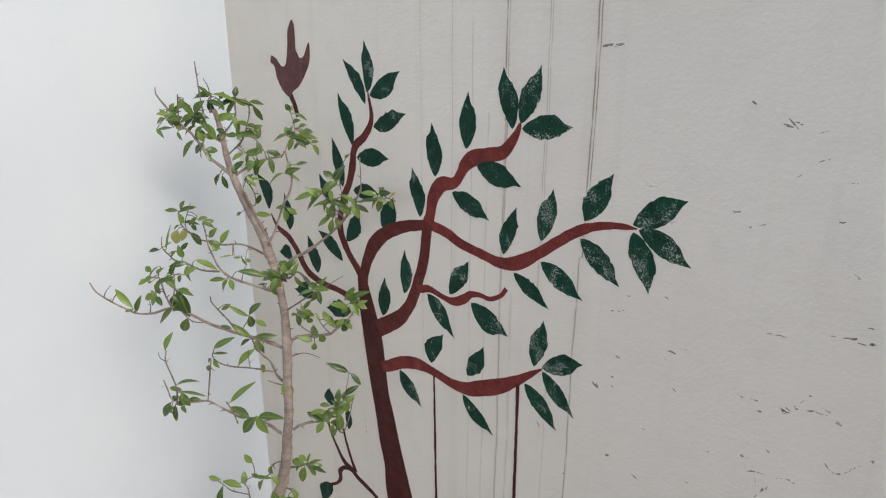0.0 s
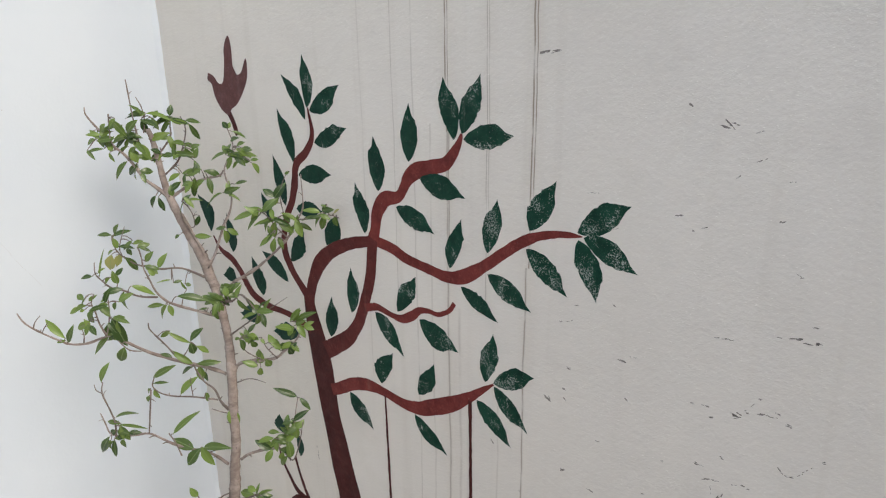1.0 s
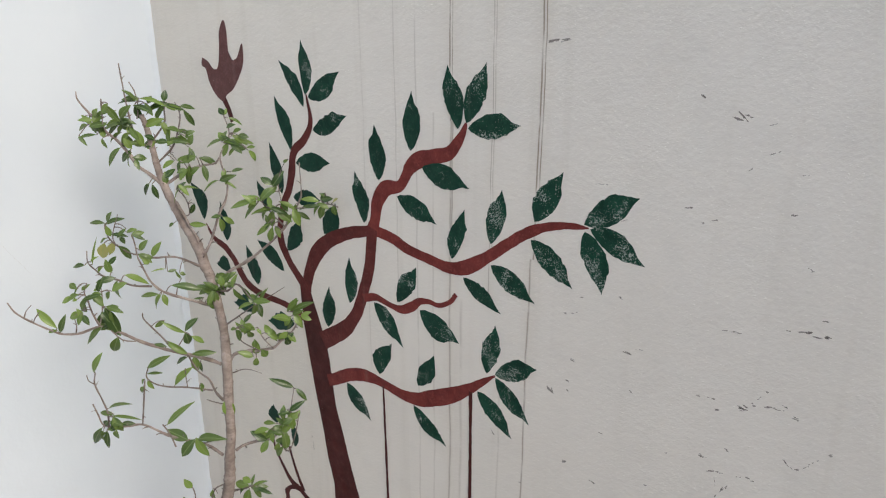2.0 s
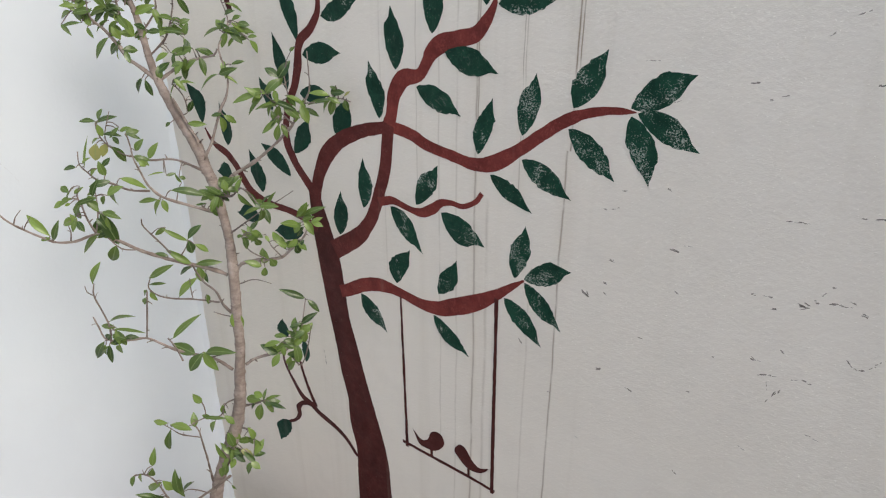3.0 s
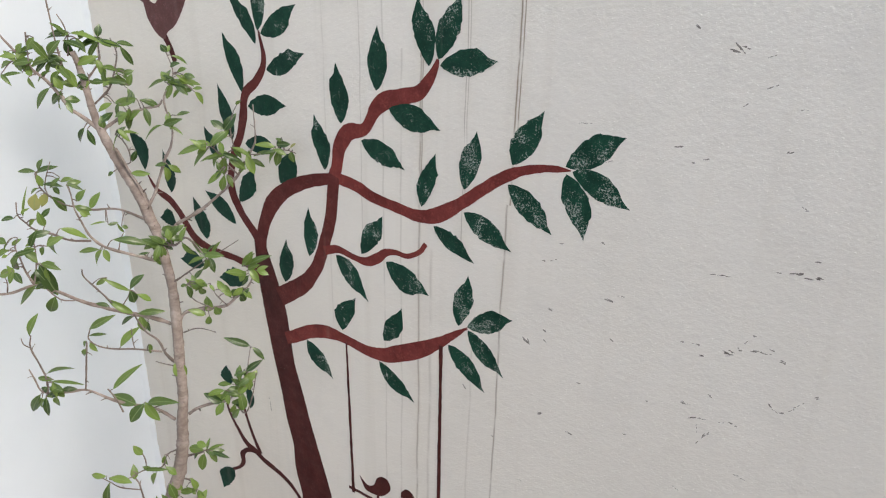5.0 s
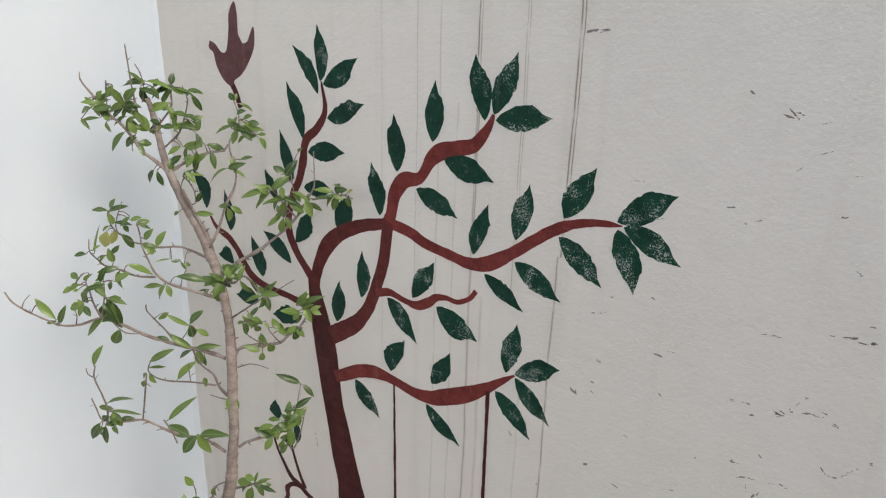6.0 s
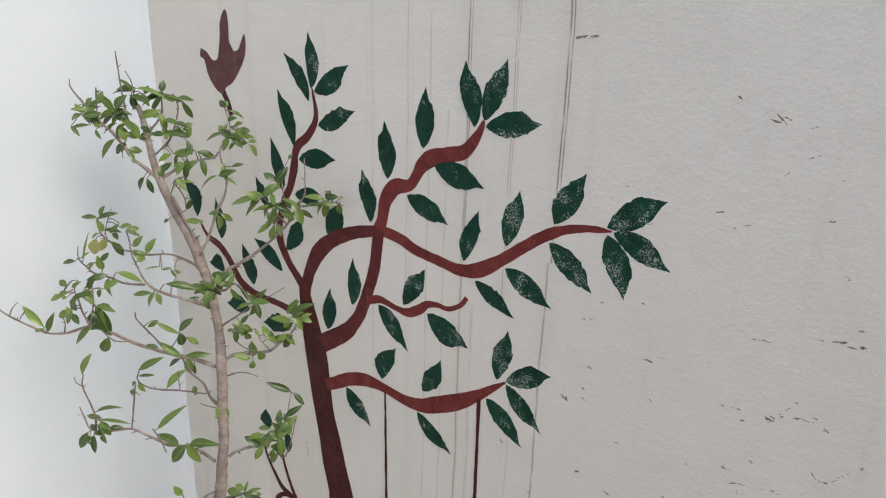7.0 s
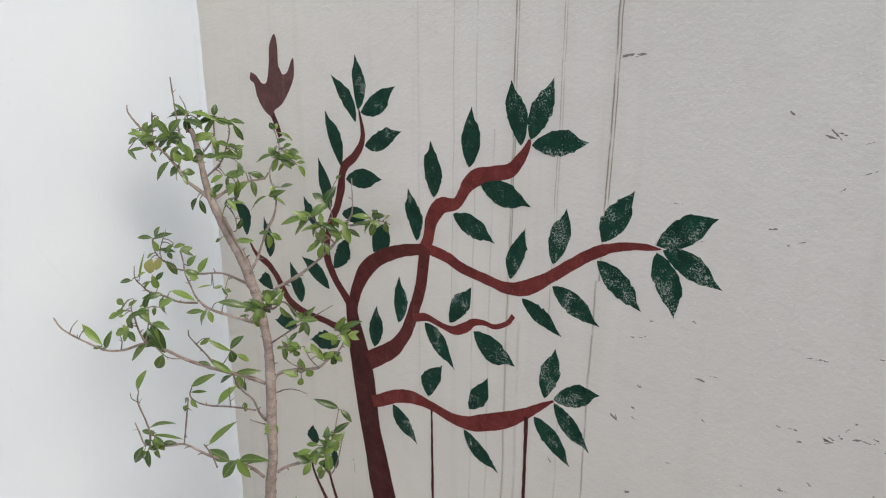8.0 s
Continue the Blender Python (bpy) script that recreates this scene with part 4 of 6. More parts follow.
leaves(b, [(0.309, -0.117, 1.381, 0.329, -0.096, 1.373, 0.013), (0.314, -0.113, 1.367, 0.322, -0.112, 1.339, 0.011), (0.292, -0.130, 1.366, 0.292, -0.127, 1.337, 0.010), (0.287, -0.133, 1.359, 0.281, -0.148, 1.354, 0.009), (0.253, -0.160, 1.341, 0.260, -0.143, 1.356, 0.013), (0.254, -0.158, 1.330, 0.255, -0.161, 1.349, 0.011), (0.280, -0.139, 1.375, 0.277, -0.147, 1.352, 0.009), (0.292, -0.130, 1.370, 0.298, -0.125, 1.392, 0.008), (0.305, -0.120, 1.383, 0.279, -0.140, 1.372, 0.012), (0.308, -0.117, 1.363, 0.292, -0.135, 1.350, 0.012), (0.291, -0.130, 1.360, 0.288, -0.150, 1.346, 0.012), (0.285, -0.134, 1.356, 0.284, -0.122, 1.327, 0.011)])
b = limb("branch", plant, [(0.223, -0.161, 1.405, 0.0022), (0.241, -0.140, 1.441, 0.0019), (0.240, -0.136, 1.465, 0.0015), (0.239, -0.132, 1.490, 0.0011)])
leaves(b, [(0.243, -0.136, 1.482, 0.248, -0.135, 1.500, 0.011), (0.241, -0.137, 1.481, 0.212, -0.157, 1.471, 0.009), (0.247, -0.134, 1.473, 0.273, -0.122, 1.472, 0.008), (0.243, -0.137, 1.473, 0.203, -0.156, 1.465, 0.009), (0.241, -0.144, 1.448, 0.217, -0.167, 1.449, 0.007), (0.219, -0.170, 1.402, 0.196, -0.186, 1.408, 0.012), (0.244, -0.142, 1.441, 0.246, -0.135, 1.414, 0.011), (0.233, -0.157, 1.406, 0.249, -0.146, 1.412, 0.011), (0.246, -0.134, 1.477, 0.273, -0.117, 1.469, 0.008), (0.243, -0.137, 1.475, 0.229, -0.150, 1.449, 0.011), (0.244, -0.135, 1.478, 0.259, -0.126, 1.468, 0.011), (0.244, -0.137, 1.468, 0.222, -0.150, 1.459, 0.008)])
leaves(b, [(0.247, -0.132, 1.480, 0.218, -0.150, 1.473, 0.009), (0.244, -0.140, 1.451, 0.232, -0.170, 1.442, 0.012), (0.245, -0.139, 1.449, 0.223, -0.159, 1.444, 0.010), (0.217, -0.172, 1.397, 0.230, -0.157, 1.412, 0.013), (0.242, -0.143, 1.445, 0.252, -0.144, 1.429, 0.010), (0.243, -0.143, 1.439, 0.235, -0.156, 1.447, 0.013), (0.232, -0.157, 1.409, 0.222, -0.171, 1.398, 0.012), (0.232, -0.158, 1.412, 0.230, -0.171, 1.422, 0.011)])
b = limb("branch", plant, [(0.240, -0.159, 1.371, 0.0022), (0.253, -0.136, 1.396, 0.0019), (0.256, -0.123, 1.425, 0.0017), (0.255, -0.113, 1.455, 0.0014), (0.243, -0.114, 1.479, 0.0011)])
leaves(b, [(0.261, -0.109, 1.466, 0.265, -0.091, 1.434, 0.010), (0.249, -0.143, 1.407, 0.262, -0.133, 1.410, 0.009), (0.264, -0.123, 1.421, 0.261, -0.115, 1.398, 0.010), (0.270, -0.117, 1.418, 0.276, -0.112, 1.414, 0.007), (0.277, -0.116, 1.397, 0.292, -0.117, 1.378, 0.010), (0.253, -0.140, 1.407, 0.250, -0.143, 1.424, 0.009), (0.263, -0.136, 1.372, 0.287, -0.116, 1.380, 0.011), (0.256, -0.112, 1.472, 0.269, -0.090, 1.470, 0.010), (0.252, -0.145, 1.401, 0.258, -0.135, 1.416, 0.012), (0.262, -0.123, 1.426, 0.252, -0.140, 1.437, 0.013), (0.270, -0.115, 1.420, 0.281, -0.106, 1.427, 0.009), (0.278, -0.114, 1.401, 0.255, -0.123, 1.416, 0.010)])
leaves(b, [(0.252, -0.138, 1.409, 0.277, -0.125, 1.411, 0.010), (0.263, -0.126, 1.415, 0.272, -0.126, 1.431, 0.009), (0.274, -0.111, 1.421, 0.257, -0.122, 1.431, 0.011), (0.278, -0.113, 1.401, 0.284, -0.113, 1.419, 0.011), (0.260, -0.139, 1.372, 0.253, -0.160, 1.366, 0.012)])
b = limb("branch", plant, [(0.330, -0.142, 1.197, 0.0033), (0.338, -0.131, 1.221, 0.0031), (0.344, -0.121, 1.250, 0.0029), (0.349, -0.113, 1.276, 0.0027), (0.357, -0.101, 1.302, 0.0025), (0.359, -0.095, 1.325, 0.0022), (0.357, -0.094, 1.348, 0.0020), (0.350, -0.096, 1.366, 0.0019), (0.347, -0.095, 1.388, 0.0017), (0.356, -0.083, 1.413, 0.0015), (0.357, -0.078, 1.433, 0.0013), (0.350, -0.082, 1.462, 0.0011)])
leaves(b, [(0.354, -0.083, 1.462, 0.350, -0.090, 1.473, 0.010), (0.354, -0.083, 1.462, 0.357, -0.080, 1.472, 0.007), (0.359, -0.079, 1.456, 0.373, -0.059, 1.447, 0.007), (0.358, -0.083, 1.438, 0.370, -0.078, 1.447, 0.010), (0.366, -0.076, 1.429, 0.376, -0.070, 1.438, 0.010), (0.374, -0.069, 1.424, 0.387, -0.059, 1.421, 0.010), (0.364, -0.081, 1.414, 0.388, -0.053, 1.413, 0.011), (0.355, -0.090, 1.417, 0.341, -0.116, 1.414, 0.014), (0.357, -0.088, 1.414, 0.350, -0.095, 1.429, 0.012), (0.361, -0.085, 1.409, 0.351, -0.093, 1.387, 0.013), (0.374, -0.072, 1.397, 0.380, -0.062, 1.401, 0.009), (0.384, -0.062, 1.401, 0.396, -0.054, 1.404, 0.007)])
leaves(b, [(0.367, -0.089, 1.357, 0.380, -0.074, 1.364, 0.007), (0.350, -0.106, 1.341, 0.337, -0.136, 1.329, 0.010), (0.357, -0.101, 1.339, 0.375, -0.087, 1.330, 0.006), (0.355, -0.112, 1.274, 0.343, -0.125, 1.272, 0.008), (0.357, -0.111, 1.272, 0.371, -0.098, 1.260, 0.010), (0.353, -0.115, 1.269, 0.353, -0.107, 1.240, 0.011), (0.365, -0.078, 1.424, 0.384, -0.060, 1.411, 0.011), (0.372, -0.072, 1.420, 0.381, -0.059, 1.426, 0.010), (0.364, -0.081, 1.416, 0.384, -0.079, 1.397, 0.012), (0.352, -0.093, 1.413, 0.357, -0.086, 1.432, 0.007), (0.357, -0.088, 1.410, 0.384, -0.075, 1.410, 0.007), (0.354, -0.091, 1.412, 0.377, -0.075, 1.417, 0.009)])
leaves(b, [(0.365, -0.080, 1.414, 0.360, -0.098, 1.426, 0.009), (0.370, -0.076, 1.402, 0.360, -0.087, 1.389, 0.007), (0.386, -0.060, 1.396, 0.391, -0.045, 1.376, 0.010), (0.367, -0.090, 1.351, 0.361, -0.102, 1.338, 0.011), (0.352, -0.105, 1.341, 0.378, -0.097, 1.353, 0.011), (0.357, -0.100, 1.342, 0.355, -0.096, 1.361, 0.009)])
b = limb("branch", plant, [(0.330, -0.142, 1.197, 0.0033), (0.318, -0.147, 1.232, 0.0030), (0.306, -0.151, 1.254, 0.0027), (0.296, -0.154, 1.274, 0.0025), (0.284, -0.159, 1.300, 0.0022)])
leaves(b, [(0.309, -0.153, 1.258, 0.330, -0.134, 1.256, 0.010)])
b = limb("branch", plant, [(0.292, -0.151, 1.271, 0.0014), (0.301, -0.146, 1.274, 0.0013), (0.303, -0.147, 1.296, 0.0012), (0.299, -0.154, 1.316, 0.0012), (0.294, -0.162, 1.326, 0.0011)])
leaves(b, [(0.299, -0.163, 1.330, 0.307, -0.150, 1.339, 0.006), (0.307, -0.153, 1.324, 0.304, -0.158, 1.335, 0.008), (0.315, -0.141, 1.297, 0.305, -0.145, 1.277, 0.009), (0.301, -0.161, 1.336, 0.315, -0.151, 1.317, 0.009), (0.302, -0.159, 1.330, 0.284, -0.166, 1.301, 0.008), (0.304, -0.157, 1.329, 0.316, -0.135, 1.332, 0.009)])
b = limb("branch", plant, [(0.371, -0.117, 1.166, 0.0038), (0.410, -0.091, 1.195, 0.0034), (0.448, -0.067, 1.233, 0.0029), (0.473, -0.054, 1.263, 0.0025), (0.491, -0.049, 1.291, 0.0021), (0.507, -0.046, 1.315, 0.0017), (0.517, -0.048, 1.335, 0.0014), (0.524, -0.054, 1.391, 0.0010)])
leaves(b, [(0.497, -0.053, 1.304, 0.513, -0.056, 1.276, 0.014), (0.459, -0.068, 1.263, 0.472, -0.067, 1.246, 0.009), (0.489, -0.054, 1.287, 0.486, -0.060, 1.271, 0.009), (0.502, -0.051, 1.310, 0.498, -0.048, 1.286, 0.008), (0.485, -0.056, 1.284, 0.498, -0.032, 1.287, 0.009), (0.497, -0.051, 1.295, 0.517, -0.034, 1.283, 0.009)])
b = limb("branch", plant, [(0.347, -0.140, 1.141, 0.0044), (0.360, -0.127, 1.150, 0.0041), (0.371, -0.117, 1.166, 0.0038)])
leaves(b, [(0.359, -0.133, 1.140, 0.354, -0.134, 1.160, 0.012), (0.363, -0.130, 1.142, 0.376, -0.124, 1.163, 0.013), (0.367, -0.126, 1.151, 0.380, -0.114, 1.164, 0.010), (0.346, -0.146, 1.136, 0.327, -0.163, 1.121, 0.009), (0.360, -0.133, 1.149, 0.365, -0.127, 1.127, 0.011), (0.347, -0.145, 1.137, 0.340, -0.152, 1.119, 0.011), (0.370, -0.123, 1.158, 0.357, -0.138, 1.159, 0.012)])
b = limb("branch", plant, [(0.515, -0.062, 1.307, 0.0015), (0.536, -0.042, 1.308, 0.0013), (0.557, -0.022, 1.314, 0.0012), (0.578, -0.016, 1.310, 0.0010)])
leaves(b, [(0.549, -0.035, 1.320, 0.533, -0.057, 1.330, 0.010), (0.551, -0.033, 1.316, 0.537, -0.045, 1.297, 0.012), (0.555, -0.029, 1.317, 0.551, -0.038, 1.290, 0.012), (0.557, -0.027, 1.330, 0.553, -0.035, 1.335, 0.006), (0.569, -0.021, 1.318, 0.577, -0.017, 1.327, -0.005), (0.550, -0.034, 1.312, 0.539, -0.054, 1.313, 0.007), (0.545, -0.039, 1.313, 0.520, -0.058, 1.309, 0.007), (0.547, -0.037, 1.317, 0.565, -0.030, 1.311, 0.009), (0.551, -0.033, 1.324, 0.570, -0.026, 1.327, 0.010), (0.557, -0.027, 1.336, 0.551, -0.031, 1.317, 0.010), (0.571, -0.022, 1.313, 0.576, -0.022, 1.297, 0.010)])
b = limb("branch", plant, [(0.500, -0.077, 1.273, 0.0015), (0.492, -0.094, 1.296, 0.0013), (0.487, -0.107, 1.318, 0.0012), (0.483, -0.121, 1.333, 0.0010)])
leaves(b, [(0.486, -0.123, 1.331, 0.457, -0.157, 1.323, 0.011), (0.486, -0.120, 1.325, 0.460, -0.134, 1.297, 0.009), (0.489, -0.116, 1.330, 0.504, -0.105, 1.351, 0.014), (0.497, -0.098, 1.308, 0.482, -0.098, 1.271, 0.013), (0.500, -0.093, 1.308, 0.515, -0.075, 1.286, 0.014), (0.493, -0.106, 1.314, 0.477, -0.113, 1.291, 0.009), (0.488, -0.100, 1.285, 0.482, -0.112, 1.272, 0.009), (0.488, -0.117, 1.328, 0.493, -0.110, 1.339, 0.010), (0.485, -0.124, 1.335, 0.471, -0.130, 1.311, 0.009), (0.482, -0.123, 1.321, 0.478, -0.140, 1.341, 0.009), (0.489, -0.116, 1.329, 0.467, -0.129, 1.336, 0.009), (0.494, -0.103, 1.313, 0.518, -0.086, 1.305, 0.009)])
leaves(b, [(0.493, -0.103, 1.312, 0.483, -0.133, 1.308, 0.008), (0.486, -0.103, 1.283, 0.487, -0.106, 1.297, 0.008), (0.490, -0.099, 1.283, 0.478, -0.122, 1.266, 0.009), (0.490, -0.097, 1.276, 0.483, -0.101, 1.248, 0.011), (0.497, -0.105, 1.334, 0.505, -0.109, 1.318, 0.009)])
b = limb("branch", plant, [(0.503, -0.073, 1.279, 0.0013), (0.502, -0.082, 1.321, 0.0011), (0.503, -0.087, 1.352, 0.0010), (0.511, -0.087, 1.378, 0.0009), (0.522, -0.083, 1.398, 0.0007)])
leaves(b, [(0.504, -0.085, 1.322, 0.515, -0.080, 1.307, 0.010), (0.499, -0.097, 1.352, 0.514, -0.088, 1.376, 0.014), (0.493, -0.100, 1.337, 0.498, -0.088, 1.351, 0.009), (0.529, -0.082, 1.402, 0.519, -0.086, 1.396, 0.005), (0.496, -0.091, 1.314, 0.481, -0.117, 1.308, 0.010), (0.497, -0.091, 1.313, 0.504, -0.084, 1.296, 0.009), (0.501, -0.088, 1.322, 0.525, -0.070, 1.315, 0.009), (0.500, -0.096, 1.354, 0.489, -0.110, 1.368, 0.012)])
b = limb("branch", plant, [(0.358, -0.143, 1.131, 0.0028), (0.386, -0.135, 1.135, 0.0024), (0.410, -0.132, 1.154, 0.0020), (0.433, -0.130, 1.146, 0.0017), (0.454, -0.129, 1.130, 0.0014), (0.469, -0.134, 1.127, 0.0010)])
leaves(b, [(0.357, -0.150, 1.133, 0.337, -0.167, 1.144, 0.010), (0.366, -0.145, 1.134, 0.358, -0.162, 1.154, 0.011), (0.360, -0.147, 1.133, 0.364, -0.148, 1.108, 0.011), (0.378, -0.141, 1.145, 0.388, -0.122, 1.145, 0.011), (0.404, -0.135, 1.144, 0.420, -0.127, 1.120, 0.010), (0.427, -0.133, 1.153, 0.438, -0.115, 1.121, 0.008), (0.464, -0.133, 1.130, 0.455, -0.128, 1.097, 0.011), (0.460, -0.132, 1.129, 0.454, -0.137, 1.137, 0.007), (0.359, -0.147, 1.129, 0.354, -0.155, 1.109, 0.008), (0.368, -0.143, 1.141, 0.366, -0.134, 1.115, 0.010), (0.359, -0.148, 1.134, 0.362, -0.165, 1.111, 0.011), (0.361, -0.146, 1.129, 0.347, -0.161, 1.137, 0.012)])
leaves(b, [(0.379, -0.140, 1.144, 0.377, -0.144, 1.161, 0.012), (0.369, -0.142, 1.139, 0.354, -0.151, 1.140, 0.008), (0.355, -0.152, 1.133, 0.375, -0.135, 1.138, 0.009), (0.404, -0.136, 1.145, 0.402, -0.128, 1.169, 0.011), (0.460, -0.128, 1.135, 0.472, -0.123, 1.153, 0.007), (0.462, -0.134, 1.129, 0.438, -0.153, 1.122, 0.009), (0.457, -0.132, 1.132, 0.483, -0.115, 1.133, 0.012)])
b = limb("branch", plant, [(0.372, -0.144, 1.058, 0.0020), (0.400, -0.131, 1.081, 0.0017), (0.431, -0.115, 1.107, 0.0014), (0.462, -0.099, 1.130, 0.0011), (0.493, -0.083, 1.154, 0.0008)])
leaves(b, [(0.445, -0.112, 1.118, 0.459, -0.115, 1.097, 0.011), (0.451, -0.110, 1.122, 0.467, -0.107, 1.150, 0.010), (0.449, -0.112, 1.127, 0.433, -0.125, 1.132, 0.012), (0.414, -0.126, 1.072, 0.420, -0.114, 1.087, 0.008)])
b = limb("branch", plant, [(0.383, -0.146, 0.985, 0.0045), (0.395, -0.141, 1.004, 0.0041), (0.413, -0.128, 1.011, 0.0038), (0.435, -0.112, 1.014, 0.0034), (0.459, -0.095, 1.020, 0.0030), (0.472, -0.087, 1.035, 0.0027), (0.487, -0.079, 1.049, 0.0023), (0.500, -0.071, 1.069, 0.0019), (0.509, -0.068, 1.094, 0.0016)])
leaves(b, [(0.468, -0.096, 1.046, 0.491, -0.087, 1.055, 0.012), (0.443, -0.111, 1.018, 0.450, -0.106, 1.003, 0.014), (0.434, -0.118, 1.000, 0.427, -0.118, 0.976, 0.011), (0.429, -0.122, 1.018, 0.435, -0.111, 1.008, 0.009), (0.485, -0.084, 1.045, 0.486, -0.075, 1.026, 0.012), (0.490, -0.081, 1.052, 0.505, -0.076, 1.044, 0.011), (0.500, -0.080, 1.088, 0.486, -0.107, 1.100, 0.015), (0.501, -0.080, 1.095, 0.495, -0.092, 1.080, 0.014), (0.505, -0.077, 1.107, 0.534, -0.063, 1.128, 0.012), (0.501, -0.081, 1.106, 0.514, -0.076, 1.131, 0.013), (0.515, -0.067, 1.095, 0.533, -0.061, 1.092, 0.010), (0.470, -0.094, 1.038, 0.464, -0.099, 1.060, 0.011)])
leaves(b, [(0.442, -0.113, 1.017, 0.433, -0.120, 1.036, 0.009), (0.429, -0.122, 1.002, 0.415, -0.143, 1.016, 0.012), (0.481, -0.086, 1.045, 0.497, -0.078, 1.056, 0.013), (0.490, -0.082, 1.060, 0.482, -0.097, 1.047, 0.011), (0.504, -0.076, 1.086, 0.493, -0.085, 1.070, 0.011), (0.504, -0.078, 1.098, 0.519, -0.071, 1.109, 0.010), (0.507, -0.075, 1.100, 0.525, -0.075, 1.079, 0.012), (0.497, -0.085, 1.105, 0.513, -0.078, 1.130, 0.012), (0.515, -0.068, 1.095, 0.527, -0.054, 1.102, 0.008)])
b = limb("branch", plant, [(0.463, -0.098, 1.022, 0.0014), (0.459, -0.116, 1.049, 0.0012), (0.461, -0.128, 1.077, 0.0010)])
leaves(b, [(0.461, -0.130, 1.075, 0.470, -0.128, 1.068, 0.006), (0.471, -0.113, 1.061, 0.482, -0.101, 1.050, 0.010), (0.461, -0.133, 1.078, 0.433, -0.147, 1.066, 0.010), (0.470, -0.105, 1.051, 0.458, -0.108, 1.072, 0.012)])
b = limb("branch", plant, [(0.438, -0.115, 1.016, 0.0014), (0.427, -0.143, 1.043, 0.0012), (0.430, -0.157, 1.075, 0.0010)])
leaves(b, [(0.445, -0.148, 1.084, 0.455, -0.129, 1.075, 0.013), (0.444, -0.146, 1.078, 0.437, -0.146, 1.092, 0.009), (0.445, -0.141, 1.071, 0.447, -0.131, 1.052, 0.011), (0.436, -0.157, 1.078, 0.426, -0.164, 1.077, 0.006), (0.439, -0.151, 1.075, 0.451, -0.137, 1.082, 0.012), (0.443, -0.137, 1.063, 0.430, -0.153, 1.082, 0.010), (0.436, -0.158, 1.077, 0.441, -0.153, 1.053, 0.010), (0.440, -0.122, 1.025, 0.436, -0.123, 1.038, 0.012)])
b = limb("branch", plant, [(0.395, -0.149, 0.966, 0.0014), (0.418, -0.141, 0.978, 0.0012), (0.438, -0.136, 0.982, 0.0010), (0.461, -0.128, 0.979, 0.0008)])
b = limb("branch", plant, [(0.405, -0.167, 0.800, 0.0039), (0.418, -0.155, 0.812, 0.0035), (0.442, -0.132, 0.821, 0.0031), (0.458, -0.117, 0.824, 0.0027), (0.474, -0.101, 0.845, 0.0023), (0.487, -0.089, 0.877, 0.0019), (0.491, -0.085, 0.908, 0.0015), (0.495, -0.081, 0.936, 0.0011)])
leaves(b, [(0.459, -0.121, 0.849, 0.442, -0.145, 0.850, 0.012), (0.454, -0.126, 0.823, 0.442, -0.149, 0.843, 0.013), (0.456, -0.124, 0.823, 0.454, -0.142, 0.804, 0.013), (0.498, -0.084, 0.942, 0.473, -0.115, 0.964, 0.012), (0.501, -0.081, 0.939, 0.522, -0.073, 0.920, 0.010), (0.490, -0.092, 0.888, 0.508, -0.075, 0.908, 0.011), (0.490, -0.091, 0.886, 0.481, -0.110, 0.887, 0.009), (0.485, -0.096, 0.872, 0.500, -0.084, 0.882, 0.011), (0.483, -0.099, 0.861, 0.468, -0.106, 0.854, 0.014), (0.473, -0.108, 0.860, 0.481, -0.090, 0.866, 0.014), (0.463, -0.117, 0.840, 0.468, -0.125, 0.824, 0.010), (0.477, -0.104, 0.840, 0.490, -0.091, 0.860, 0.013)])
leaves(b, [(0.464, -0.116, 0.854, 0.479, -0.104, 0.846, 0.012), (0.451, -0.129, 0.829, 0.434, -0.146, 0.843, 0.012), (0.452, -0.128, 0.824, 0.464, -0.115, 0.849, 0.011), (0.491, -0.091, 0.881, 0.494, -0.090, 0.847, 0.013), (0.486, -0.095, 0.891, 0.488, -0.083, 0.866, 0.009), (0.480, -0.101, 0.867, 0.476, -0.098, 0.893, 0.013), (0.487, -0.094, 0.853, 0.462, -0.104, 0.867, 0.009), (0.469, -0.112, 0.861, 0.448, -0.125, 0.863, 0.009), (0.461, -0.119, 0.836, 0.432, -0.140, 0.830, 0.014), (0.479, -0.102, 0.835, 0.468, -0.120, 0.846, 0.010), (0.494, -0.088, 0.873, 0.489, -0.109, 0.867, 0.011)])
b = limb("branch", plant, [(0.466, -0.109, 0.820, 0.0018), (0.480, -0.095, 0.792, 0.0016), (0.492, -0.084, 0.831, 0.0014), (0.500, -0.077, 0.880, 0.0011)])
leaves(b, [(0.481, -0.100, 0.801, 0.486, -0.104, 0.842, 0.016), (0.468, -0.113, 0.823, 0.481, -0.101, 0.814, 0.009), (0.494, -0.088, 0.865, 0.497, -0.074, 0.882, 0.010), (0.477, -0.104, 0.806, 0.460, -0.116, 0.781, 0.012), (0.471, -0.110, 0.818, 0.460, -0.111, 0.790, 0.011), (0.466, -0.114, 0.819, 0.486, -0.102, 0.829, 0.009)])
b = limb("branch", plant, [(0.393, -0.179, 0.702, 0.0028), (0.421, -0.166, 0.715, 0.0023), (0.440, -0.162, 0.729, 0.0018)])
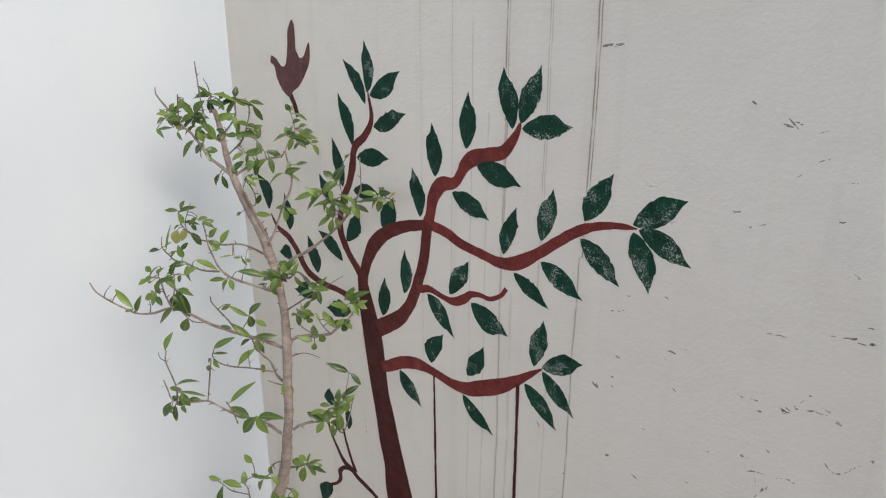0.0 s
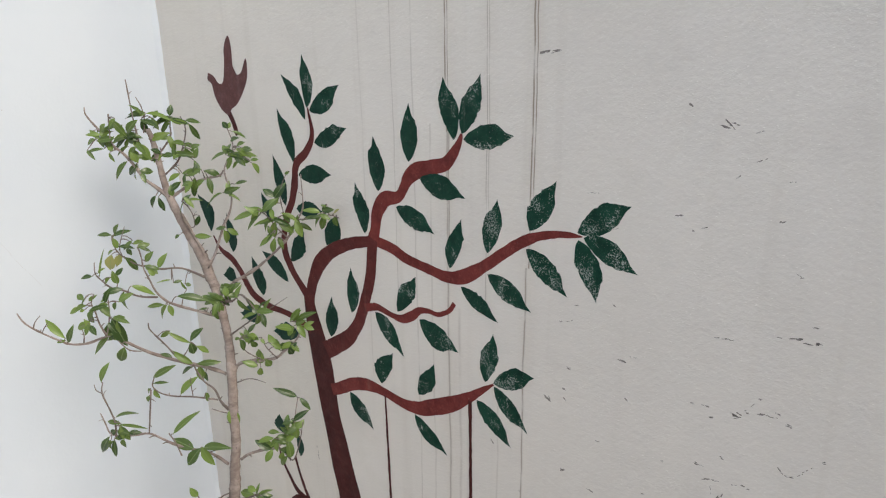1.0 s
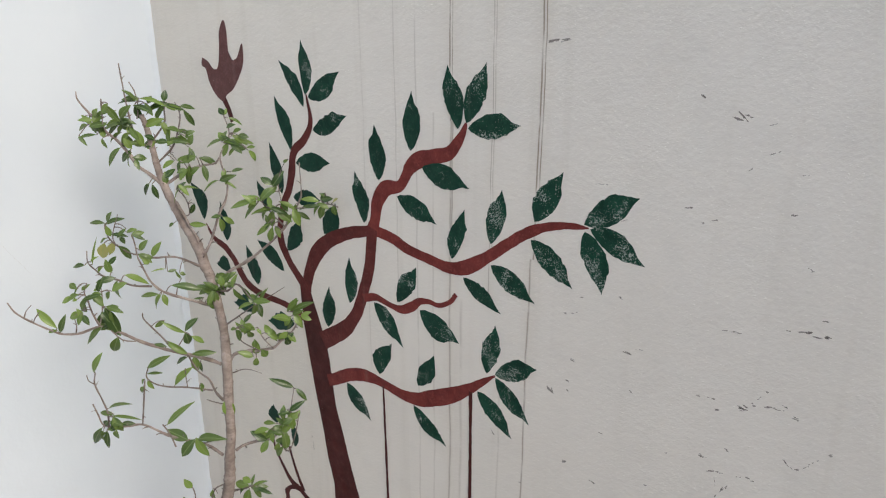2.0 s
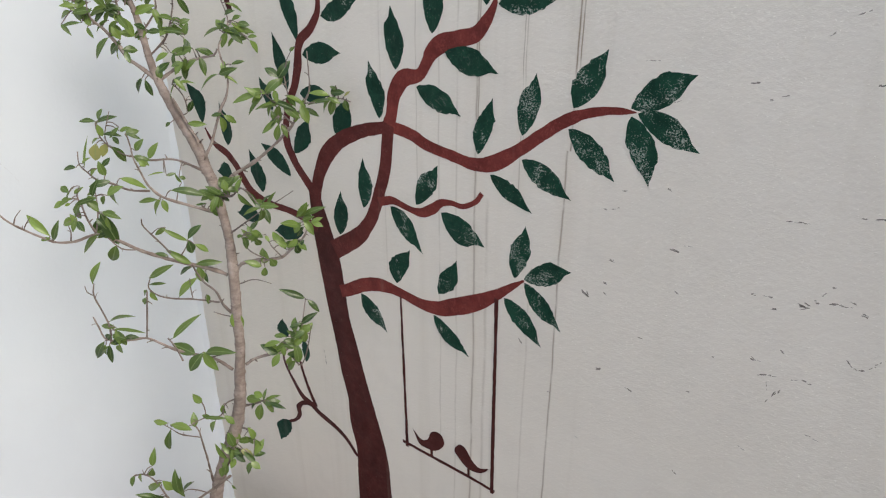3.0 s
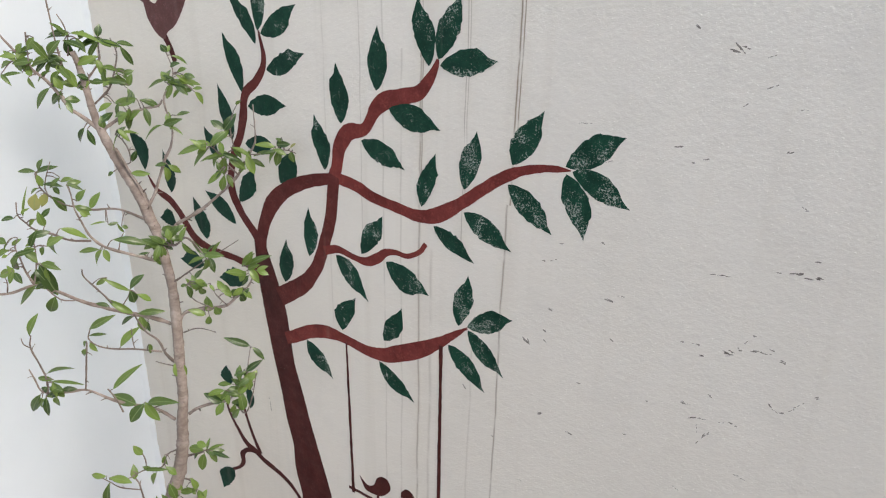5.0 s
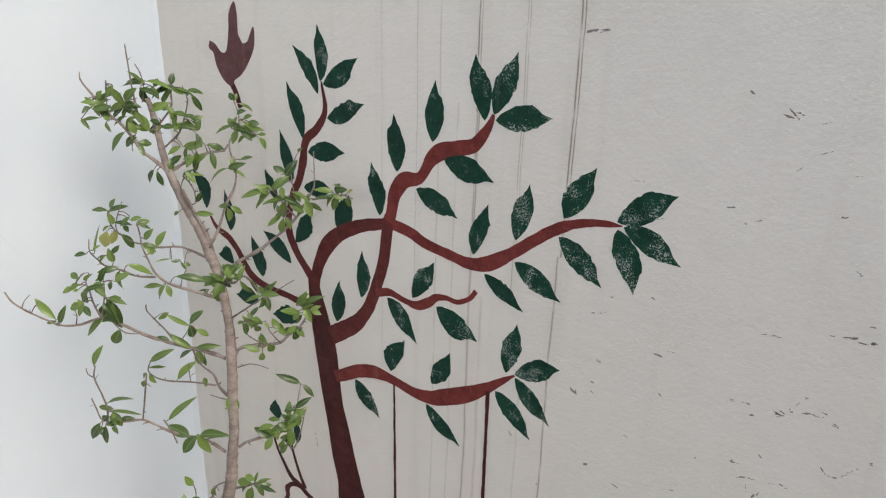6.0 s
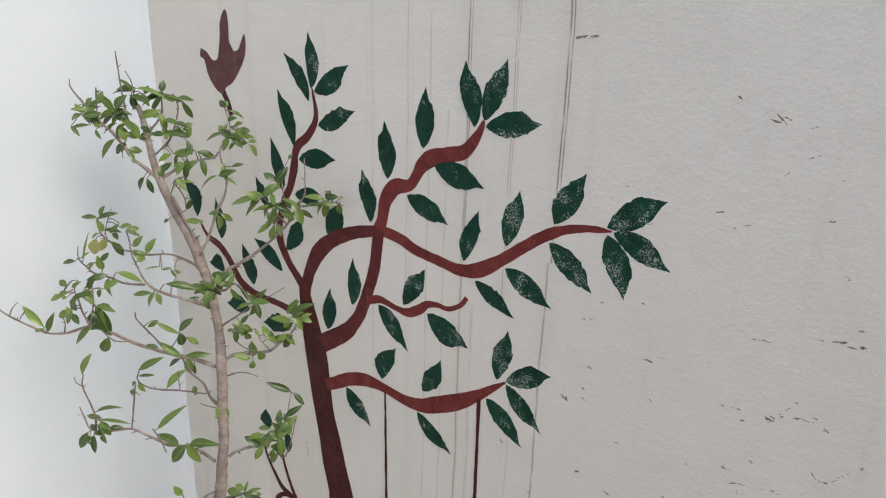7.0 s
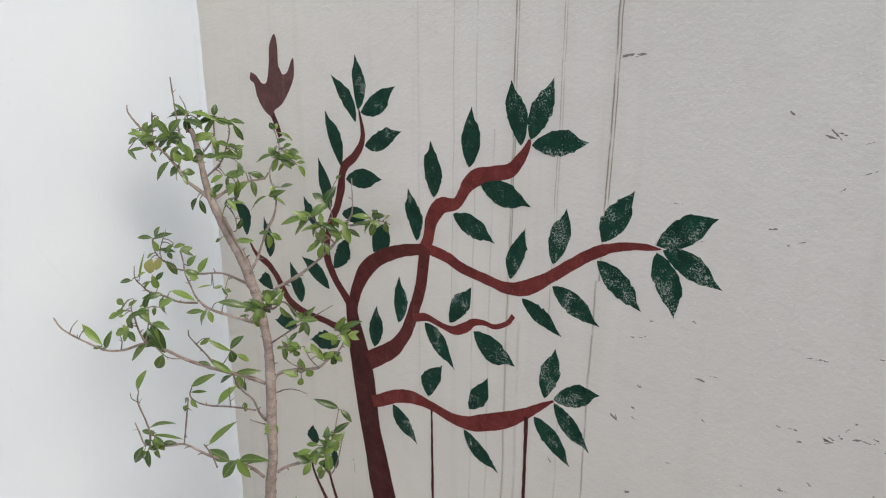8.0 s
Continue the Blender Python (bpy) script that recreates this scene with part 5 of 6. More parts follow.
leaves(b, [(0.436, -0.166, 0.728, 0.408, -0.180, 0.729, 0.015), (0.439, -0.165, 0.725, 0.462, -0.146, 0.726, 0.015), (0.434, -0.165, 0.718, 0.422, -0.169, 0.675, 0.016), (0.445, -0.163, 0.720, 0.451, -0.144, 0.694, 0.011), (0.443, -0.165, 0.730, 0.444, -0.160, 0.751, 0.006), (0.423, -0.170, 0.716, 0.410, -0.176, 0.704, 0.010), (0.443, -0.164, 0.739, 0.429, -0.174, 0.746, 0.013), (0.450, -0.158, 0.726, 0.481, -0.148, 0.720, 0.008), (0.440, -0.164, 0.725, 0.461, -0.148, 0.743, 0.008)])
b = limb("branch", plant, [(0.350, -0.151, 1.099, 0.0033), (0.326, -0.186, 1.118, 0.0030), (0.305, -0.217, 1.136, 0.0026), (0.296, -0.237, 1.160, 0.0022), (0.296, -0.249, 1.193, 0.0018), (0.299, -0.258, 1.217, 0.0014), (0.306, -0.263, 1.244, 0.0011)])
leaves(b, [(0.307, -0.267, 1.266, 0.319, -0.251, 1.255, 0.006), (0.311, -0.258, 1.234, 0.322, -0.253, 1.252, 0.011), (0.309, -0.244, 1.203, 0.308, -0.253, 1.214, 0.009), (0.315, -0.210, 1.151, 0.353, -0.178, 1.150, 0.013), (0.301, -0.228, 1.135, 0.276, -0.250, 1.134, 0.010), (0.304, -0.226, 1.135, 0.294, -0.241, 1.112, 0.013), (0.304, -0.223, 1.134, 0.314, -0.222, 1.116, 0.010), (0.329, -0.195, 1.164, 0.329, -0.205, 1.181, 0.005), (0.347, -0.164, 1.120, 0.340, -0.179, 1.120, 0.004), (0.350, -0.159, 1.115, 0.357, -0.146, 1.094, 0.013), (0.306, -0.268, 1.264, 0.316, -0.251, 1.268, 0.011)])
b = limb("branch", plant, [(0.327, -0.152, 1.176, 0.0028), (0.313, -0.169, 1.189, 0.0026), (0.301, -0.184, 1.198, 0.0024), (0.290, -0.199, 1.200, 0.0022), (0.278, -0.215, 1.200, 0.0020), (0.265, -0.231, 1.207, 0.0018), (0.252, -0.247, 1.212, 0.0017), (0.237, -0.265, 1.230, 0.0015), (0.232, -0.274, 1.246, 0.0013), (0.232, -0.278, 1.263, 0.0011)])
leaves(b, [(0.236, -0.280, 1.273, 0.250, -0.254, 1.285, 0.011), (0.237, -0.278, 1.271, 0.241, -0.275, 1.252, 0.010), (0.243, -0.264, 1.230, 0.249, -0.244, 1.202, 0.013), (0.229, -0.282, 1.237, 0.225, -0.289, 1.210, -0.020), (0.230, -0.277, 1.212, 0.236, -0.271, 1.233, -0.013), (0.224, -0.287, 1.237, 0.236, -0.283, 1.248, 0.008), (0.278, -0.220, 1.204, 0.286, -0.206, 1.229, 0.013), (0.280, -0.219, 1.200, 0.276, -0.238, 1.213, 0.008), (0.293, -0.201, 1.171, 0.299, -0.187, 1.173, 0.006), (0.305, -0.184, 1.166, 0.311, -0.176, 1.163, 0.007), (0.291, -0.203, 1.177, 0.286, -0.228, 1.179, 0.004), (0.237, -0.279, 1.276, 0.219, -0.297, 1.281, 0.009)])
leaves(b, [(0.240, -0.276, 1.278, 0.246, -0.273, 1.296, 0.011), (0.264, -0.238, 1.211, 0.283, -0.227, 1.199, 0.012)])
b = limb("branch", plant, [(0.242, -0.268, 1.232, 0.0011), (0.245, -0.272, 1.253, 0.0010), (0.260, -0.264, 1.294, 0.0008)])
leaves(b, [(0.247, -0.276, 1.255, 0.273, -0.266, 1.260, 0.007), (0.255, -0.265, 1.249, 0.262, -0.259, 1.239, 0.009), (0.268, -0.257, 1.260, 0.286, -0.248, 1.267, 0.009), (0.269, -0.257, 1.267, 0.263, -0.273, 1.254, 0.008)])
b = limb("branch", plant, [(0.300, -0.240, 1.155, 0.0025), (0.279, -0.265, 1.159, 0.0022), (0.263, -0.285, 1.173, 0.0020), (0.249, -0.303, 1.182, 0.0018), (0.243, -0.313, 1.196, 0.0016), (0.239, -0.322, 1.212, 0.0013), (0.243, -0.322, 1.235, 0.0011)])
leaves(b, [(0.247, -0.318, 1.208, 0.255, -0.313, 1.252, 0.004), (0.246, -0.320, 1.214, 0.258, -0.316, 1.226, 0.005), (0.238, -0.328, 1.208, 0.223, -0.342, 1.208, 0.009), (0.262, -0.297, 1.205, 0.271, -0.287, 1.219, 0.008), (0.257, -0.304, 1.204, 0.246, -0.314, 1.194, 0.009), (0.263, -0.294, 1.190, 0.267, -0.303, 1.212, 0.012), (0.267, -0.287, 1.173, 0.257, -0.290, 1.134, 0.015), (0.276, -0.276, 1.183, 0.301, -0.248, 1.170, 0.012), (0.266, -0.289, 1.179, 0.259, -0.318, 1.179, 0.011)])
b = limb("branch", plant, [(0.372, -0.158, 0.981, 0.0043), (0.355, -0.182, 0.998, 0.0040), (0.332, -0.213, 1.014, 0.0038), (0.309, -0.243, 1.030, 0.0036), (0.287, -0.273, 1.050, 0.0034), (0.276, -0.292, 1.067, 0.0031), (0.266, -0.310, 1.082, 0.0029), (0.255, -0.329, 1.091, 0.0027), (0.236, -0.356, 1.082, 0.0025), (0.221, -0.379, 1.084, 0.0023), (0.212, -0.396, 1.096, 0.0021), (0.197, -0.419, 1.116, 0.0018), (0.186, -0.438, 1.138, 0.0016), (0.186, -0.447, 1.160, 0.0014)])
leaves(b, [(0.262, -0.327, 1.092, 0.244, -0.350, 1.064, 0.017), (0.270, -0.312, 1.082, 0.249, -0.324, 1.104, 0.013), (0.222, -0.388, 1.099, 0.205, -0.408, 1.134, 0.013), (0.224, -0.385, 1.091, 0.247, -0.383, 1.127, 0.010), (0.221, -0.388, 1.095, 0.206, -0.400, 1.092, 0.006), (0.340, -0.209, 1.014, 0.324, -0.238, 1.043, 0.012), (0.318, -0.238, 1.034, 0.307, -0.253, 1.043, 0.007), (0.344, -0.203, 1.012, 0.378, -0.182, 1.020, 0.011), (0.346, -0.200, 1.006, 0.354, -0.201, 0.979, 0.015), (0.353, -0.191, 0.993, 0.356, -0.195, 0.975, 0.009), (0.260, -0.329, 1.085, 0.269, -0.317, 1.094, 0.008)])
b = limb("branch", plant, [(0.191, -0.428, 1.124, 0.0011), (0.201, -0.426, 1.140, 0.0010), (0.214, -0.420, 1.154, 0.0008)])
b = limb("branch", plant, [(0.201, -0.418, 1.115, 0.0011), (0.211, -0.416, 1.128, 0.0010), (0.223, -0.412, 1.141, 0.0008)])
b = limb("branch", plant, [(0.242, -0.365, 1.088, 0.0014), (0.250, -0.365, 1.107, 0.0011), (0.253, -0.369, 1.123, 0.0008)])
leaves(b, [(0.268, -0.360, 1.133, 0.271, -0.371, 1.117, 0.008), (0.268, -0.358, 1.129, 0.281, -0.359, 1.116, 0.010), (0.265, -0.360, 1.124, 0.269, -0.364, 1.140, 0.009), (0.268, -0.360, 1.132, 0.248, -0.376, 1.125, 0.013)])
b = limb("branch", plant, [(0.277, -0.318, 1.086, 0.0014), (0.285, -0.303, 1.063, 0.0013), (0.297, -0.285, 1.057, 0.0011)])
leaves(b, [(0.285, -0.311, 1.072, 0.270, -0.319, 1.037, 0.017)])
b = limb("branch", plant, [(0.274, -0.335, 1.101, 0.0022), (0.271, -0.343, 1.128, 0.0019), (0.272, -0.347, 1.153, 0.0016), (0.274, -0.352, 1.173, 0.0013), (0.283, -0.349, 1.191, 0.0011), (0.281, -0.356, 1.192, 0.0008)])
leaves(b, [(0.278, -0.365, 1.184, 0.266, -0.371, 1.193, 0.010), (0.268, -0.361, 1.168, 0.263, -0.371, 1.171, 0.008), (0.267, -0.362, 1.161, 0.265, -0.370, 1.160, 0.005), (0.275, -0.356, 1.178, 0.283, -0.348, 1.188, 0.006), (0.272, -0.353, 1.153, 0.260, -0.354, 1.127, 0.010), (0.265, -0.356, 1.135, 0.246, -0.365, 1.128, 0.008), (0.282, -0.360, 1.190, 0.258, -0.370, 1.162, 0.007), (0.263, -0.366, 1.165, 0.250, -0.382, 1.158, 0.011), (0.271, -0.359, 1.171, 0.266, -0.379, 1.166, 0.007), (0.271, -0.357, 1.158, 0.301, -0.343, 1.172, 0.008), (0.266, -0.357, 1.138, 0.272, -0.356, 1.158, 0.012)])
b = limb("branch", plant, [(0.274, -0.335, 1.101, 0.0016), (0.274, -0.325, 1.133, 0.0014), (0.270, -0.320, 1.162, 0.0011), (0.263, -0.318, 1.179, 0.0008)])
leaves(b, [(0.269, -0.326, 1.164, 0.284, -0.325, 1.190, 0.009), (0.271, -0.320, 1.170, 0.258, -0.330, 1.165, 0.005), (0.278, -0.325, 1.144, 0.264, -0.333, 1.157, 0.014), (0.284, -0.312, 1.163, 0.280, -0.319, 1.151, 0.010), (0.281, -0.324, 1.135, 0.276, -0.303, 1.070, 0.020), (0.283, -0.322, 1.137, 0.310, -0.311, 1.133, 0.010), (0.279, -0.328, 1.128, 0.266, -0.329, 1.099, 0.014), (0.273, -0.323, 1.161, 0.269, -0.337, 1.162, 0.010), (0.280, -0.325, 1.138, 0.272, -0.335, 1.156, 0.008), (0.287, -0.309, 1.164, 0.301, -0.294, 1.180, 0.013), (0.285, -0.320, 1.131, 0.292, -0.308, 1.137, 0.012), (0.287, -0.318, 1.129, 0.288, -0.318, 1.105, 0.009)])
leaves(b, [(0.276, -0.330, 1.126, 0.289, -0.325, 1.112, 0.010)])
b = limb("branch", plant, [(0.326, -0.237, 1.042, 0.0020), (0.319, -0.251, 1.068, 0.0017), (0.315, -0.264, 1.089, 0.0015), (0.315, -0.273, 1.106, 0.0013), (0.321, -0.276, 1.119, 0.0011)])
leaves(b, [(0.335, -0.243, 1.096, 0.317, -0.254, 1.081, 0.008)])
b = limb("branch", plant, [(0.334, -0.222, 1.034, 0.0014), (0.346, -0.217, 1.052, 0.0011), (0.354, -0.216, 1.067, 0.0008)])
leaves(b, [(0.358, -0.218, 1.068, 0.350, -0.251, 1.095, 0.008), (0.358, -0.218, 1.071, 0.365, -0.203, 1.095, 0.014), (0.358, -0.218, 1.068, 0.358, -0.212, 1.042, 0.015), (0.364, -0.211, 1.061, 0.378, -0.194, 1.047, 0.010)])
b = limb("branch", plant, [(0.387, -0.171, 0.911, 0.0029), (0.379, -0.181, 0.930, 0.0026), (0.374, -0.189, 0.960, 0.0024), (0.363, -0.202, 0.979, 0.0021), (0.357, -0.211, 1.002, 0.0019), (0.355, -0.216, 1.020, 0.0017)])
leaves(b, [(0.356, -0.219, 1.017, 0.333, -0.233, 1.002, 0.010), (0.392, -0.172, 0.914, 0.407, -0.169, 0.880, 0.022)])
b = limb("branch", plant, [(0.373, -0.184, 0.934, 0.0020), (0.346, -0.218, 0.946, 0.0018), (0.322, -0.249, 0.953, 0.0017), (0.310, -0.269, 0.965, 0.0015), (0.307, -0.280, 0.983, 0.0013), (0.318, -0.279, 1.007, 0.0011)])
leaves(b, [(0.321, -0.282, 1.008, 0.357, -0.261, 1.035, 0.012), (0.310, -0.280, 0.976, 0.321, -0.279, 0.962, 0.009), (0.313, -0.282, 0.992, 0.336, -0.267, 0.997, 0.005), (0.334, -0.240, 0.956, 0.356, -0.230, 0.994, 0.013), (0.365, -0.203, 0.956, 0.362, -0.199, 0.934, 0.009)])
b = limb("branch", plant, [(0.310, -0.286, 0.978, 0.0017), (0.299, -0.290, 0.922, 0.0017), (0.289, -0.293, 0.878, 0.0018)])
leaves(b, [(0.314, -0.288, 0.984, 0.304, -0.292, 0.972, 0.009), (0.310, -0.290, 0.968, 0.302, -0.295, 0.952, 0.008)])
b = limb("branch", plant, [(0.386, -0.186, 0.790, 0.0036), (0.366, -0.208, 0.818, 0.0033), (0.338, -0.237, 0.833, 0.0031), (0.318, -0.259, 0.846, 0.0029), (0.305, -0.274, 0.860, 0.0026), (0.288, -0.293, 0.876, 0.0024), (0.266, -0.318, 0.875, 0.0021), (0.246, -0.339, 0.877, 0.0019), (0.240, -0.348, 0.886, 0.0017), (0.238, -0.352, 0.909, 0.0014), (0.236, -0.357, 0.932, 0.0012)])
leaves(b, [(0.267, -0.322, 0.878, 0.251, -0.343, 0.879, 0.015), (0.259, -0.331, 0.870, 0.254, -0.334, 0.847, 0.014), (0.242, -0.350, 0.879, 0.223, -0.367, 0.843, 0.014), (0.243, -0.349, 0.872, 0.227, -0.352, 0.837, 0.013), (0.247, -0.344, 0.871, 0.239, -0.345, 0.829, 0.011), (0.346, -0.235, 0.835, 0.309, -0.254, 0.851, 0.020), (0.356, -0.224, 0.836, 0.348, -0.254, 0.813, 0.020), (0.357, -0.223, 0.838, 0.379, -0.221, 0.803, 0.017), (0.359, -0.221, 0.835, 0.405, -0.204, 0.853, 0.015), (0.266, -0.323, 0.884, 0.281, -0.308, 0.884, 0.009), (0.246, -0.345, 0.869, 0.224, -0.360, 0.845, 0.010), (0.251, -0.340, 0.872, 0.270, -0.332, 0.885, 0.010)])
b = limb("branch", plant, [(0.252, -0.342, 0.882, 0.0021), (0.257, -0.341, 0.911, 0.0018), (0.255, -0.346, 0.943, 0.0016), (0.251, -0.353, 0.980, 0.0014), (0.257, -0.351, 1.004, 0.0011)])
leaves(b, [(0.259, -0.354, 1.006, 0.270, -0.352, 1.042, 0.012), (0.263, -0.342, 0.925, 0.303, -0.329, 0.953, 0.010), (0.263, -0.339, 0.908, 0.302, -0.306, 0.902, 0.006), (0.266, -0.337, 0.907, 0.265, -0.323, 0.867, 0.014), (0.258, -0.343, 0.897, 0.246, -0.350, 0.885, 0.011), (0.269, -0.335, 0.912, 0.239, -0.350, 0.913, 0.009), (0.266, -0.337, 0.905, 0.275, -0.338, 0.882, 0.008), (0.260, -0.341, 0.895, 0.280, -0.333, 0.895, 0.013)])
b = limb("branch", plant, [(0.249, -0.352, 0.978, 0.0010), (0.244, -0.360, 0.987, 0.0009), (0.245, -0.362, 1.000, 0.0008)])
b = limb("branch", plant, [(0.306, -0.262, 0.868, 0.0015), (0.324, -0.259, 0.852, 0.0015), (0.339, -0.258, 0.828, 0.0015)])
leaves(b, [(0.318, -0.259, 0.870, 0.338, -0.216, 0.907, 0.014)])
b = limb("branch", plant, [(0.348, -0.222, 0.949, 0.0011), (0.352, -0.225, 0.973, 0.0011), (0.357, -0.227, 0.996, 0.0011)])
b = limb("branch", plant, [(0.385, -0.172, 0.902, 0.0014), (0.377, -0.187, 0.911, 0.0012), (0.372, -0.199, 0.920, 0.0009)])
b = limb("branch", plant, [(0.392, -0.180, 0.828, 0.0015), (0.380, -0.198, 0.829, 0.0013), (0.369, -0.216, 0.827, 0.0012)])
b = limb("branch", plant, [(0.328, -0.235, 0.508, 0.0026), (0.331, -0.240, 0.568, 0.0023), (0.333, -0.247, 0.636, 0.0020), (0.337, -0.252, 0.660, 0.0017), (0.337, -0.261, 0.684, 0.0015)])
leaves(b, [(0.339, -0.260, 0.674, 0.336, -0.255, 0.698, 0.013)])
b = limb("branch", plant, [(0.335, -0.248, 0.638, 0.0015), (0.315, -0.277, 0.654, 0.0013), (0.308, -0.293, 0.676, 0.0011), (0.304, -0.306, 0.693, 0.0010)])
leaves(b, [(0.312, -0.298, 0.694, 0.292, -0.315, 0.697, 0.011), (0.313, -0.294, 0.678, 0.305, -0.310, 0.629, 0.013)])
b = limb("branch", plant, [(0.383, -0.189, 0.720, 0.0018), (0.374, -0.206, 0.714, 0.0016), (0.370, -0.218, 0.691, 0.0015), (0.351, -0.244, 0.691, 0.0014), (0.333, -0.270, 0.679, 0.0012), (0.316, -0.295, 0.686, 0.0011)])
leaves(b, [(0.375, -0.212, 0.717, 0.364, -0.209, 0.675, 0.011), (0.319, -0.297, 0.693, 0.354, -0.282, 0.695, 0.015), (0.367, -0.229, 0.683, 0.354, -0.242, 0.657, 0.014), (0.377, -0.215, 0.693, 0.395, -0.207, 0.679, 0.012), (0.361, -0.236, 0.691, 0.358, -0.248, 0.704, 0.009), (0.355, -0.246, 0.697, 0.394, -0.226, 0.701, 0.007)])
b = limb("branch", plant, [(0.355, -0.243, 0.694, 0.0013), (0.360, -0.243, 0.715, 0.0012), (0.360, -0.247, 0.736, 0.0010), (0.360, -0.252, 0.745, 0.0009)])
leaves(b, [(0.363, -0.250, 0.737, 0.356, -0.259, 0.757, 0.013)])
b = limb("branch", plant, [(0.328, -0.235, 0.508, 0.0016), (0.342, -0.223, 0.547, 0.0015), (0.353, -0.215, 0.586, 0.0013), (0.363, -0.208, 0.617, 0.0012)])
leaves(b, [(0.381, -0.196, 0.619, 0.410, -0.181, 0.628, 0.012), (0.368, -0.208, 0.604, 0.350, -0.215, 0.583, 0.011), (0.373, -0.203, 0.604, 0.388, -0.192, 0.582, 0.010)])
b = limb("branch", plant, [(0.377, -0.222, 0.543, 0.0031), (0.359, -0.244, 0.522, 0.0030), (0.343, -0.264, 0.506, 0.0028), (0.328, -0.283, 0.492, 0.0026), (0.310, -0.305, 0.490, 0.0024), (0.298, -0.320, 0.507, 0.0021), (0.292, -0.331, 0.548, 0.0019), (0.285, -0.343, 0.575, 0.0017), (0.277, -0.355, 0.586, 0.0015), (0.269, -0.367, 0.584, 0.0013)])
leaves(b, [(0.381, -0.225, 0.524, 0.389, -0.224, 0.514, 0.006), (0.296, -0.338, 0.606, 0.304, -0.335, 0.640, 0.012), (0.295, -0.338, 0.600, 0.285, -0.341, 0.572, 0.012), (0.281, -0.356, 0.590, 0.274, -0.363, 0.567, 0.010), (0.274, -0.367, 0.589, 0.277, -0.380, 0.574, 0.010), (0.300, -0.329, 0.559, 0.260, -0.351, 0.527, 0.013), (0.288, -0.338, 0.512, 0.268, -0.357, 0.492, 0.014), (0.297, -0.327, 0.502, 0.297, -0.348, 0.535, 0.013), (0.313, -0.307, 0.489, 0.328, -0.291, 0.479, 0.015), (0.301, -0.328, 0.563, 0.309, -0.313, 0.533, 0.015), (0.316, -0.303, 0.505, 0.331, -0.292, 0.478, 0.009), (0.288, -0.338, 0.517, 0.278, -0.366, 0.541, 0.012)])
leaves(b, [(0.296, -0.328, 0.492, 0.285, -0.351, 0.474, 0.016)])
b = limb("branch", plant, [(0.341, -0.256, 0.500, 0.0014), (0.329, -0.273, 0.514, 0.0013), (0.318, -0.288, 0.520, 0.0011), (0.311, -0.299, 0.513, 0.0010)])
leaves(b, [(0.312, -0.304, 0.517, 0.318, -0.309, 0.576, 0.017), (0.319, -0.297, 0.508, 0.322, -0.309, 0.552, 0.014), (0.317, -0.297, 0.524, 0.331, -0.290, 0.549, 0.010)])
b = limb("branch", plant, [(0.307, -0.303, 0.486, 0.0016), (0.323, -0.295, 0.482, 0.0015), (0.337, -0.288, 0.473, 0.0013)])
leaves(b, [(0.327, -0.297, 0.486, 0.340, -0.283, 0.453, 0.015), (0.314, -0.303, 0.486, 0.318, -0.294, 0.458, 0.016), (0.326, -0.299, 0.477, 0.312, -0.316, 0.493, 0.010)])
b = limb("branch", plant, [(0.376, -0.195, 0.649, 0.0021), (0.399, -0.184, 0.651, 0.0018), (0.413, -0.181, 0.636, 0.0015), (0.420, -0.184, 0.617, 0.0013), (0.419, -0.196, 0.582, 0.0010)])
leaves(b, [(0.389, -0.194, 0.628, 0.382, -0.207, 0.648, 0.011), (0.420, -0.182, 0.636, 0.424, -0.190, 0.663, 0.012), (0.425, -0.191, 0.602, 0.433, -0.174, 0.629, 0.013), (0.422, -0.198, 0.586, 0.422, -0.213, 0.569, 0.013), (0.400, -0.192, 0.638, 0.409, -0.175, 0.613, 0.008), (0.422, -0.181, 0.634, 0.433, -0.181, 0.613, 0.011), (0.424, -0.192, 0.601, 0.435, -0.175, 0.604, 0.010), (0.427, -0.192, 0.587, 0.411, -0.203, 0.608, 0.010), (0.422, -0.199, 0.589, 0.437, -0.191, 0.575, 0.013)])
b = limb("branch", plant, [(0.355, -0.215, 0.549, 0.0019), (0.379, -0.206, 0.587, 0.0016), (0.401, -0.199, 0.609, 0.0013), (0.422, -0.193, 0.598, 0.0010)])
leaves(b, [(0.388, -0.209, 0.616, 0.391, -0.220, 0.651, 0.015), (0.399, -0.204, 0.611, 0.420, -0.190, 0.596, -0.013), (0.377, -0.211, 0.589, 0.394, -0.195, 0.591, 0.012), (0.370, -0.215, 0.580, 0.354, -0.229, 0.556, 0.012), (0.380, -0.208, 0.581, 0.380, -0.219, 0.564, 0.011), (0.355, -0.221, 0.553, 0.354, -0.233, 0.536, 0.014), (0.382, -0.212, 0.609, 0.388, -0.222, 0.587, 0.009), (0.396, -0.207, 0.625, 0.373, -0.218, 0.611, 0.010), (0.397, -0.203, 0.600, 0.373, -0.220, 0.606, 0.011), (0.383, -0.208, 0.595, 0.403, -0.203, 0.582, 0.011), (0.366, -0.216, 0.576, 0.360, -0.235, 0.612, 0.010), (0.381, -0.210, 0.592, 0.365, -0.223, 0.616, 0.012)])
leaves(b, [(0.362, -0.217, 0.564, 0.363, -0.230, 0.543, 0.015)])

